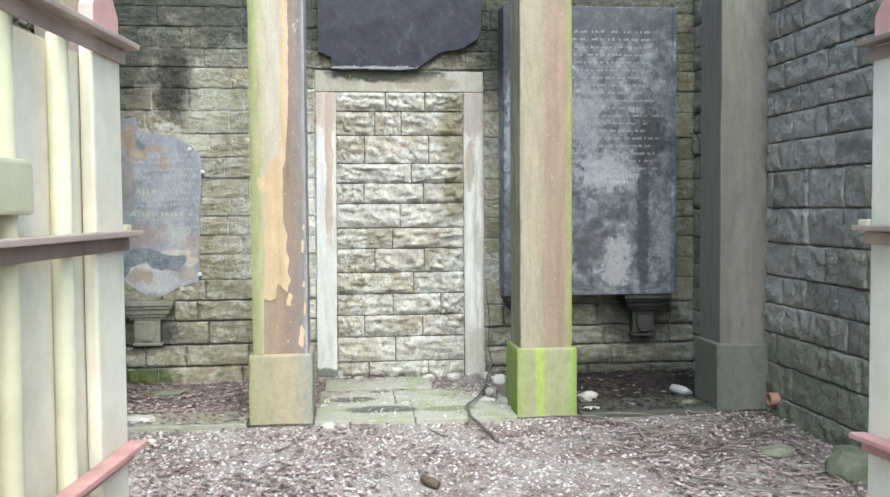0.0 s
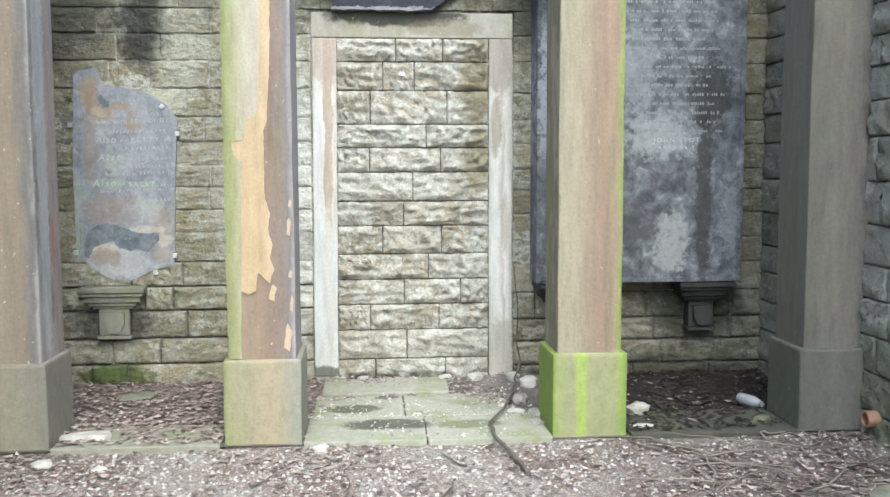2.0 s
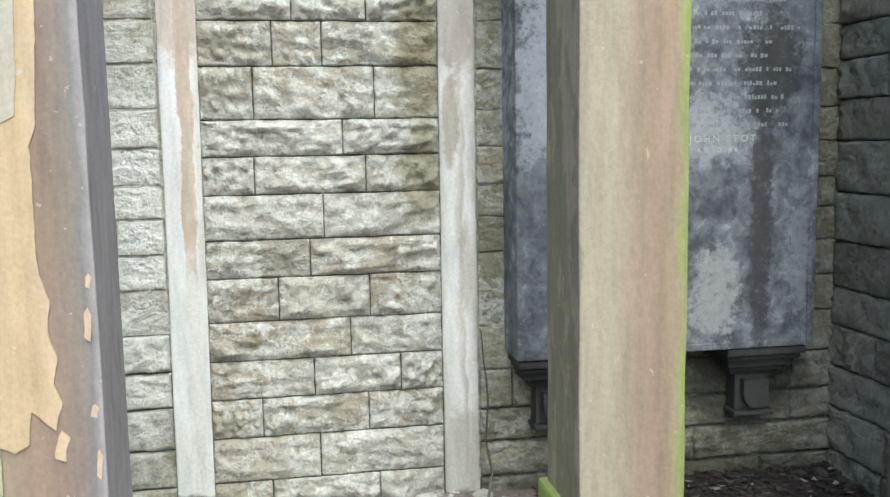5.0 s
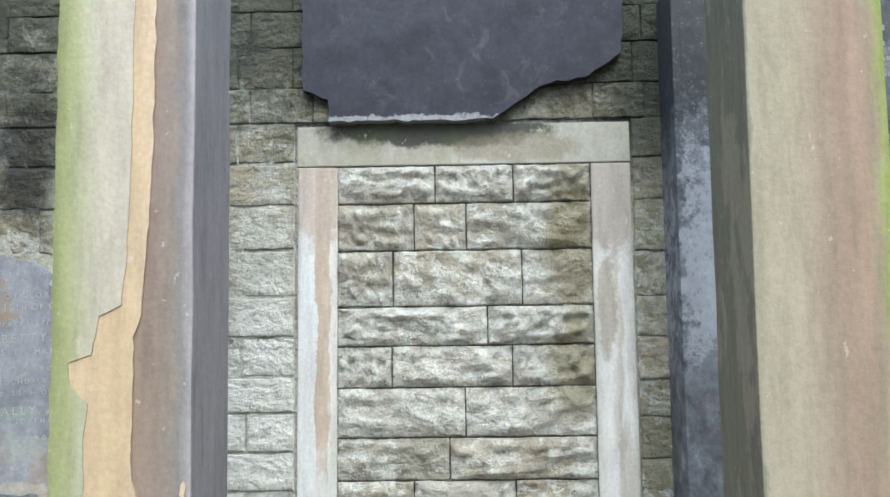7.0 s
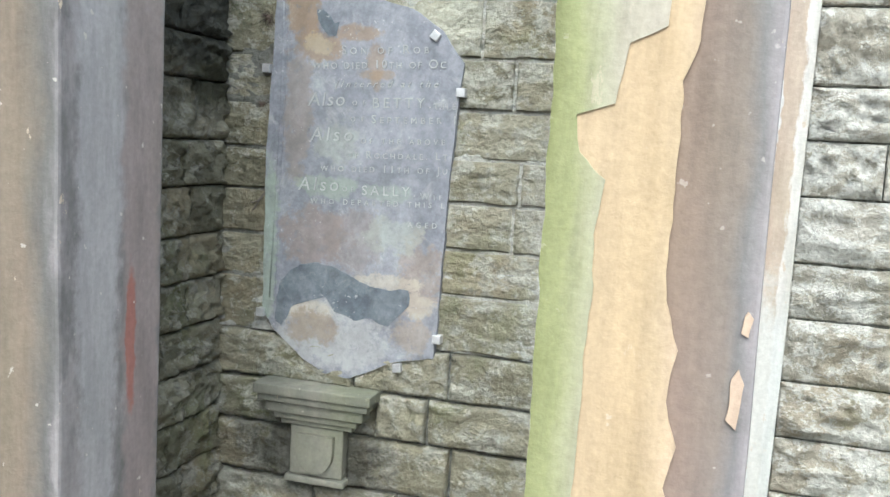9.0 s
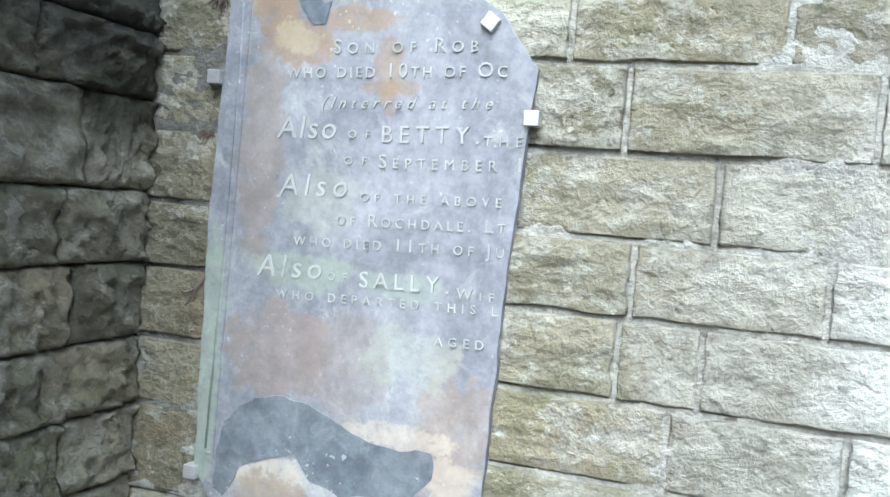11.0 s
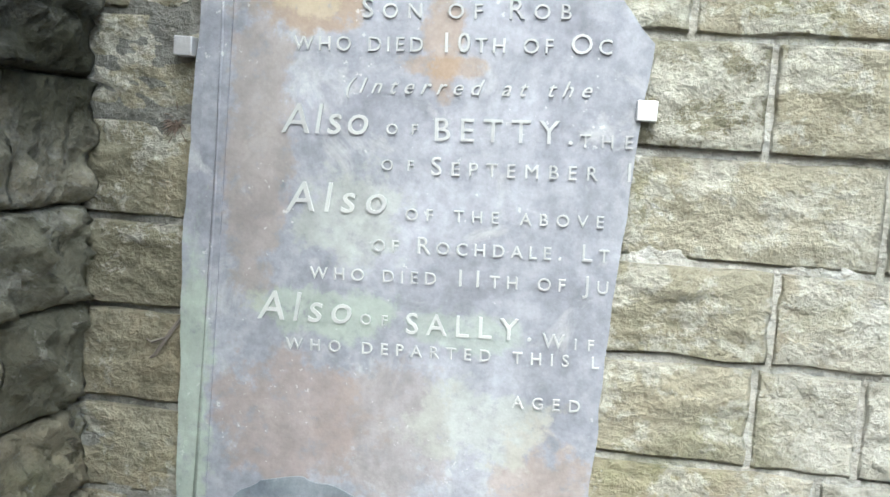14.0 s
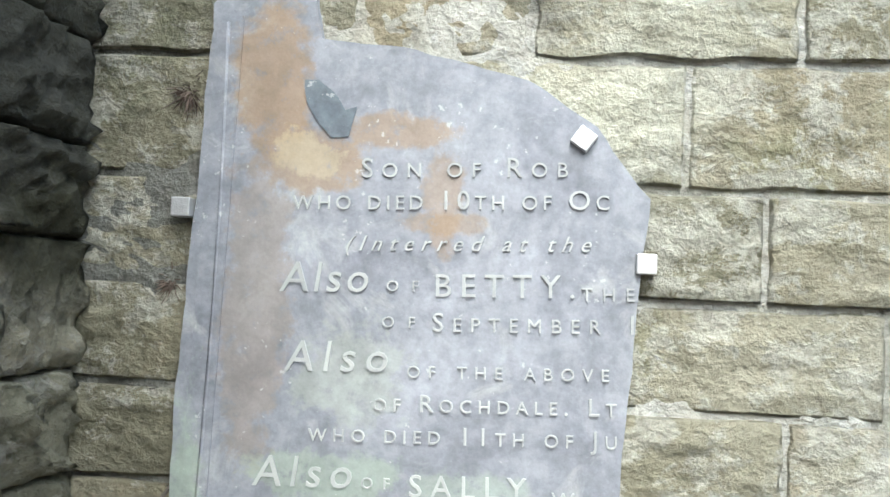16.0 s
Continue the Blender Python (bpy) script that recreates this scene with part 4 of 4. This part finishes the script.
bottle = empty("plastic_bottle", 1.83, -0.82, 0.04)
bb = bmesh.new()
tube(bb, [(0, 0, 0), (0, 0, 0.006), (0, 0, 0.11), (0, 0, 0.14), (0, 0, 0.155), (0, 0, 0.16)], [0.03, 0.035, 0.035, 0.025, 0.016, 0.016], 16)
part("body", bb, BOTTLE, bottle, "cloudy white plastic", True)
bb = bmesh.new()
tube(bb, [(0, 0, 0.158), (0, 0, 0.172)], [0.018, 0.018], 14)
part("neck", bb, CAP, bottle)
bottle.matrix_basis = pose(1.93, -0.82, 0.118, 90, 0, 25)
tagged(bottle, "crumpled pale plastic bottle lying on the litter", "bottle")

pb = bmesh.new()
N = 20
rings = [[pb.verts.new((d, r * math.cos(2 * math.pi * k / N), r * math.sin(2 * math.pi * k / N))) for k in range(N)] for d, r in ((0.0, 0.042), (-0.07, 0.044), (-0.07, 0.034), (0.0, 0.034))]
for a in range(4):
    for k in range(N):
        pb.faces.new((rings[a][k - 1], rings[a][k], rings[(a + 1) % 4][k], rings[(a + 1) % 4][k - 1]))
dp = tagged(part("drain_pipe", pb, CLAY, smooth=False), "broken terracotta drain pipe sticking out of the wall", "pipe")
dp.matrix_basis = pose(2.40, -1.5, 0.17)

lb = bmesh.new()
tube(lb, [(0, 0, 0), (0.05, 0.01, 0.004), (0.12, 0.0, -0.002), (0.17, -0.02, 0.0)], [0.02, 0.028, 0.024, 0.01], 8)
lg = tagged(part("rotten_wood", lb, LOG, smooth=True), "short dark piece of rotten wood on the gravel", "wood")
lg.matrix_basis = pose(0.03, -2.6, 0.03, 0, 0, 120)

ib = bmesh.new()
path = [(0.46, -1.85, 0.055), (0.42, -1.62, 0.075), (0.36, -1.4, 0.11), (0.36, -1.2, 0.12), (0.5, -0.85, 0.12), (0.6, -0.5, 0.13), (0.66, -0.2, 0.15), (0.715, -0.05, 0.2), (0.69, -0.04, 0.35), (0.7, -0.04, 0.55), (0.685, -0.035, 0.7), (0.675, -0.03, 0.9)]
fine = []
for k in range(len(path) - 1):
    a, b = Vector(path[k]), Vector(path[k + 1])
    for c in range(4):
        p = a.lerp(b, c / 4)
        fine.append(p + 0.012 * noise.noise_vector(p * 9))
tube(ib, fine, [0.0105 * (1 - 0.7 * k / len(fine)) for k in range(len(fine))], 7)
tagged(part("ivy_stem", ib, STEM, smooth=True), "dead dark ivy stem climbing beside the doorway", "stem")


def twig_path(r, length):
    a, p, d = r.uniform(0, 6.28), Vector((0, 0, 0)), 0.0
    pts = [p.copy()]
    for k in range(6):
        a += r.uniform(-0.35, 0.35)
        p = p + Vector((math.cos(a), math.sin(a), r.uniform(-0.12, 0.14))) * length / 6
        p.z = max(p.z, 0.0)
        pts.append(p.copy())
    return pts


tr = random.Random(21)
for k in range(72):
    if k < 56:
        x, y = tr.uniform(1.1, 2.35), tr.uniform(-3.4, -1.45)
    else:
        x, y = tr.uniform(-2.0, 1.3), tr.uniform(-3.2, -1.4)
    L = tr.uniform(0.25, 0.75) if k < 56 else tr.uniform(0.15, 0.35)
    pts = twig_path(tr, L)
    pts = [Vector((min(q.x + x, 2.36), min(q.y + y, -1.4), q.z + ground_z(x, y) + 0.015)) for q in pts]
    bm = bmesh.new()
    r0 = tr.uniform(0.0025, 0.007)
    tube(bm, pts, [r0 * (1 - 0.6 * i / 6) for i in range(7)], 5)
    tagged(part("fallen_twig", bm, TWIG, smooth=True), "bare fallen twig lying on the gravel", "twig", "fallen twigs")


# ---- scattered gravel and litter ----
def scatter(name, count, area, size, height, material, label, seed, top, keep, flat=False):
    """Thousands of small chips or leaves joined into one mesh."""
    r = random.Random(seed)
    verts, faces = [], []
    while count:
        x, y = r.uniform(area[0], area[1]), r.uniform(area[2], area[3])
        if not keep(x, y, r):
            continue
        count -= 1
        s, a = r.uniform(*size), r.uniform(0, 6.28)
        z = top(x, y)
        ca, sa, n = math.cos(a), math.sin(a), len(verts)
        if flat:
            t1, t2, b = r.uniform(-0.5, 0.5), r.uniform(-0.4, 0.4), r.uniform(0.35, 0.6)
            for u, v, w in ((-1, 0, 0), (-0.2, b, 0.15), (1, 0.1, 0.1), (-0.1, -b, 0.1)):
                verts.append((x + s * (u * ca - v * sa), y + s * (u * sa + v * ca), z + 0.004 + s * abs(u * t1 + v * t2 + w * 0.6)))
            faces += [(n, n + 1, n + 3), (n + 1, n + 2, n + 3)]
        else:
            b, h = r.uniform(0.5, 0.95), s * r.uniform(*height)
            for u, v, w in ((-1, 0, 0), (0, b, 0), (1, 0.2, 0), (0.2, -b, 0), (-0.3, 0.2, 1), (0.45, -0.1, 0.85)):
                verts.append((x + s * (u * ca - v * sa), y + s * (u * sa + v * ca), z - 0.002 + h * w))
            faces += [(n, n + 4, n + 1), (n + 1, n + 4, n + 5), (n + 1, n + 5, n + 2), (n + 2, n + 5, n + 3), (n + 3, n + 5, n + 4), (n + 3, n + 4, n)]
    me = bpy.data.meshes.new(name)
    me.from_pydata(verts, [], faces)
    me.materials.append(material)
    return tagged(new(name, me), label, "ground cover", kind="stuff")


def open_ground(x, y, r):
    return x < 1.0 or y < -2.9 or r.random() < 0.6


def leafy(x, y, r):
    return noise.noise(Vector((x * 0.9 + 3, y * 0.9, 0))) + (0.25 if x < -0.4 else 0.0) + (0.4 if x > 1.2 else 0) > r.uniform(-0.3, 0.5)


def litter_here(x, y, r):
    for px in (-2.142, -0.853, 0.88, 2.245):
        if abs(x - px) < 0.21 and y < -0.93:
            return False
    if -0.62 < x < 0.66:
        return y > -0.75 and noise.noise(Vector((x * 3, y * 3, 1))) > r.uniform(-0.3, 0.4)
    return y > -1.0 or r.random() < 0.55


scatter("gravel", 20000, (-2.36, 2.4, -5.2, -1.385), (0.006, 0.016), (0.5, 0.9), PEBBLE, "pale angular gravel chips", 1, ground_z, open_ground)
scatter("leaf_litter", 9000, (-2.36, 2.4, -5.2, -1.385), (0.012, 0.03), (0, 0), LEAF, "dry pinkish-brown dead leaves on gravel", 2, lambda x, y: ground_z(x, y) + 0.004, leafy, True)
scatter("leaf_litter", 4200, (-2.34, 0.62, -1.36, -0.02), (0.012, 0.03), (0, 0), LEAF, "dry brown dead leaves on the portico floor", 3, lambda x, y: floor_z(x, y) + (0.013 if y < -0.95 else 0.0), litter_here, True)
scatter("leaf_litter", 2600, (0.9, 2.38, -1.36, -0.02), (0.012, 0.03), (0, 0), DARKLEAF, "dark leaf litter on the portico floor", 4, lambda x, y: floor_z(x, y) + (0.013 if y < -0.92 else 0.0), litter_here, True)
scatter("gravel", 900, (-0.62, 0.68, -1.36, -0.02), (0.006, 0.014), (0.5, 0.9), PEBBLE, "small stone chips on the flagstones", 5, lambda x, y: floor_z(x, y) + 0.012, lambda x, y, r: r.random() < 0.3 + 0.7 * (-0.98 < y < -0.88 or y < -1.3))

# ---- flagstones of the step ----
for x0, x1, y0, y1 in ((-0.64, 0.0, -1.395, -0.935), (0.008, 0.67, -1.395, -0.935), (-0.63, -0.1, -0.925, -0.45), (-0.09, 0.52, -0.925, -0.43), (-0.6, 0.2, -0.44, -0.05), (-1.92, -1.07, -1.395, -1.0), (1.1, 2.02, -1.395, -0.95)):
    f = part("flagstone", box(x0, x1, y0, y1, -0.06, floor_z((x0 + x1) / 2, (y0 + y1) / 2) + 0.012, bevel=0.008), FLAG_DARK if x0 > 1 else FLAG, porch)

# ---- stones of the walls ----
UNIT = {}


def unit_stone(kind, k, run=3.2):
    """A rock-faced stone 1 wide and 1 high, its joint edges at y = 0, its face bulging to -y."""
    if (kind, k, run) in UNIT:
        return UNIT[kind, k, run]
    nx, nz = {"wall": (26, 20), "base": (20, 14), "infill": (24, 14), "side": (24, 14), "grey": (18, 10)}[kind]
    us = [-0.5, -0.488] + [-0.46 + 0.92 * i / (nx - 4) for i in range(nx - 3)] + [0.488, 0.5]
    vs = [-0.5, -0.475] + [-0.43 + 0.86 * j / (nz - 4) for j in range(nz - 3)] + [0.475, 0.5]
    bulge, rough, lip, rim_at, low, mat = {"wall": (0.018, 0.006, 0.006, 0.8, 0.013, WALL), "infill": (0.028, 0.034, 0.012, 0.34, 0.011, INFILL), "base": (0.026, 0.018, 0.007, 0.25, 0.011, WALL), "side": (0.026, 0.03, 0.005, 0.3, 0.011, SIDE), "grey": (0.026, 0.02, 0.008, 0.3, 0.011, SIDE_GREY)}[kind]
    bm = bmesh.new()
    rows = []
    for v in vs:
        row = []
        for u in us:
            far = min(0.5 - abs(u), (0.5 - abs(v)) * 0.5)
            edge = rim_at if far == 0 else min(1.0, 0.45 + 6 * far) if kind == "infill" else min(1.0, 0.8 + 3 * far)
            p = Vector((u * run + 17.3 * k, v * 1.9, {"wall": 0.0, "infill": 40.0, "side": 80.0, "grey": 160.0, "base": 120.0}[kind]))
            d = bulge + rough * (0.65 * noise.noise(p) + 0.6 * noise.noise(p * 2.3) + 0.6 * noise.noise(p * 5.1) + 0.5 * noise.noise(p * 11.0))
            if kind in ("infill", "side", "grey"):
                d -= 0.6 * rough * abs(noise.noise(p * 1.7 + Vector((0, 0, 9)))) * 2
            # broken lips: each sticks out at its lower edge and dies away upwards
            tier = v * (4.5 if kind == "wall" else 2.6) + 1.6 * noise.noise(Vector((u * 5 + 3 * k, v * 2, 7.0))) + 0.5 * noise.noise(Vector((u * 17 + k, v * 6, 2.0)))
            d += lip * max(0.0, 0.25 + 1.4 * noise.noise(Vector((u * 4 + 9 * k, math.floor(tier) * 3.7, 5.0)))) * (1.0 - (tier - math.floor(tier)))
            slip = (0.045 if kind == "wall" else 0.025) * noise.noise(Vector((u * 4 + k * 5, v * 4, 3.0)))
            row.append(bm.verts.new((u + slip * 0.3, -max(low, d) * edge - 0.004, v + slip)))
        rows.append(row)
    for r0, r1 in zip(rows, rows[1:]):
        for i in range(nx):
            bm.faces.new((r0[i], r0[i + 1], r1[i + 1], r1[i]))
    rim = rows[0] + [r[-1] for r in rows[1:]] + rows[-1][-2::-1] + [r[0] for r in rows[-2:0:-1]]
    back = [bm.verts.new((v.co.x, 0.03, v.co.z)) for v in rim]
    for a in range(len(rim)):
        bm.faces.new((rim[a - 1], rim[a], back[a], back[a - 1]))
    UNIT[kind, k, run] = mesh_of("stone", bm, mat, True)
    return UNIT[kind, k, run]


SR = random.Random(33)


def lay(parent, kind, x0, x1, z0, z1, at=lambda x, z: pose(x, 0, z), gap=0.004):
    ob = new("stone", unit_stone(kind, SR.randrange(9), 3.2 if x1 - x0 > 1.7 * (z1 - z0) else 1.6))
    ob.parent = parent
    flip = SR.choice((1, -1))
    ob.matrix_basis = at((x0 + x1) / 2, (z0 + z1) / 2) @ Matrix.Diagonal((flip * (x1 - x0 - gap), SR.uniform(0.8, 1.2), (z1 - z0 - gap), 1))


def course(parent, kind, edges, z0, z1, **k):
    for a, b in zip(edges, edges[1:]):
        lay(parent, kind, a, b, z0, z1, **k)


def fill(x0, x1, lo=0.22, hi=0.42):
    xs = [x0]
    while x1 - xs[-1] > hi + 0.12:
        xs.append(xs[-1] + SR.uniform(lo, hi))
    return xs + [x1]


part("bedding", box(-0.512, 0.505, -0.0072, -0.0053, 0.06, 2.362), MORTAR, door, "dark old mortar bed")
part("bedding", box(XL, -0.67, -0.0072, -0.0053, -0.02, 0.905), MORTAR, wall_back)
part("bedding", box(0.67, XR, -0.0072, -0.0053, 0.0, 0.67), MORTAR, wall_back)



def pointing(x0, x1, z0, z1, step=0.012):
    """Lumpy lime mortar that fills the joints nearly flush with the stones."""
    nx, nz = int((x1 - x0) / step), int((z1 - z0) / step)
    verts = []
    for j in range(nz + 1):
        for i in range(nx + 1):
            x, z = x0 + (x1 - x0) * i / nx, z0 + (z1 - z0) * j / nz
            p = Vector((x, 0.0, z))
            out = 0.0155 + 0.009 * noise.noise(p * 2.6) + 0.006 * noise.noise(p * 9.0) + 0.004 * noise.noise(p * 31.0)
            verts.append((x, -max(0.006, min(0.0205, out)), z))
    me = bpy.data.meshes.new("pointing")
    me.from_pydata(verts, [], [(j * (nx + 1) + i, j * (nx + 1) + i + 1, (j + 1) * (nx + 1) + i + 1, (j + 1) * (nx + 1) + i) for j in range(nz) for i in range(nx)])
    me.polygons.foreach_set("use_smooth", [True] * len(me.polygons))
    me.materials.append(LIME)
    ob = new("pointing", me)
    ob.parent = wall_back
    return tagged(ob, "pale lime pointing")


pointing(XL, -0.67, 0.909, 2.54)
pointing(0.67, 0.86, 0.673, 2.54)
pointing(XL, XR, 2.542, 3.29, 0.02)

# walled-up doorway, course by course from the top
ZI = [2.36, 2.208, 2.021, 1.80, 1.647, 1.486, 1.293, 1.13, 0.942, 0.771, 0.602, 0.43, 0.232, 0.06]
JI = [(-0.113, 0.197), (-0.198, 0.008), (-0.283, 0.225), (0.086,), (-0.29, 0.181), (-0.005,), (-0.068,), (-0.208, 0.185), (0.096,), (-0.067, 0.314), (-0.295, 0.167), (-0.051,), (-0.263, 0.21)]
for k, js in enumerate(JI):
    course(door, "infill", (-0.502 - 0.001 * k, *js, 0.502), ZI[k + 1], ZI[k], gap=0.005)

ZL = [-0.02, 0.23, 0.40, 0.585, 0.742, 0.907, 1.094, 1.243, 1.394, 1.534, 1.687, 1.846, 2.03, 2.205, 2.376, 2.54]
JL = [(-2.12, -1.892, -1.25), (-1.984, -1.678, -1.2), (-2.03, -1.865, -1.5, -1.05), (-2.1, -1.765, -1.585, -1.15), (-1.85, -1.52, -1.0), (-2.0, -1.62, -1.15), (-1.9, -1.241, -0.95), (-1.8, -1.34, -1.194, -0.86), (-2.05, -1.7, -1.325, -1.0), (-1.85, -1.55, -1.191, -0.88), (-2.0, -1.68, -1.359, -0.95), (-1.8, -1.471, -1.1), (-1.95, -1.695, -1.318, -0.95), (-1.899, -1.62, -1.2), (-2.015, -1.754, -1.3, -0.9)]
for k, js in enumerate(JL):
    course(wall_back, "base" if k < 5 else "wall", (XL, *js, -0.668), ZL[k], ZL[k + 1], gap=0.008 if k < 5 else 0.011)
ZR = [0.02, 0.17, 0.335, 0.488, 0.673, 0.868, 1.038, 1.207, 1.363, 1.506, 1.672, 1.829, 2.005, 2.209, 2.38, 2.54]
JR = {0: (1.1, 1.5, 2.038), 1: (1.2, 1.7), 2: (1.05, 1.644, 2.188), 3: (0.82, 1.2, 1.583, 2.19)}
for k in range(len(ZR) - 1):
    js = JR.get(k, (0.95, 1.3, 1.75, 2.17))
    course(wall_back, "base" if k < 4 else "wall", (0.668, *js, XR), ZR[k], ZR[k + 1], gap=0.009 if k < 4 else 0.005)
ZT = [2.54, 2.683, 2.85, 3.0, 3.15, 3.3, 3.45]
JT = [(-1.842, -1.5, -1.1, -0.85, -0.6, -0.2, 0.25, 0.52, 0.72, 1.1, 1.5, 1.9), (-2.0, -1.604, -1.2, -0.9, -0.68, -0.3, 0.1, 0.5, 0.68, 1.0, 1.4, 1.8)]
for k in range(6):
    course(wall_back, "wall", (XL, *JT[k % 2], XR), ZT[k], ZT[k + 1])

# side walls: the faces run along y
ZS = [-0.22, -0.03, 0.185, 0.4, 0.6, 0.797, 0.98, 1.2, 1.43, 1.67, 1.86, 2.04, 2.2, 2.37, 2.54, 2.72, 2.9, 3.1, 3.3]
for k in range(len(ZS) - 1):
    course(wall_right, "grey", fill(0.02, 4.5, 0.3, 0.55), ZS[k], ZS[k + 1], at=lambda x, z: pose(XR, -x, z, 0, 0, -90))
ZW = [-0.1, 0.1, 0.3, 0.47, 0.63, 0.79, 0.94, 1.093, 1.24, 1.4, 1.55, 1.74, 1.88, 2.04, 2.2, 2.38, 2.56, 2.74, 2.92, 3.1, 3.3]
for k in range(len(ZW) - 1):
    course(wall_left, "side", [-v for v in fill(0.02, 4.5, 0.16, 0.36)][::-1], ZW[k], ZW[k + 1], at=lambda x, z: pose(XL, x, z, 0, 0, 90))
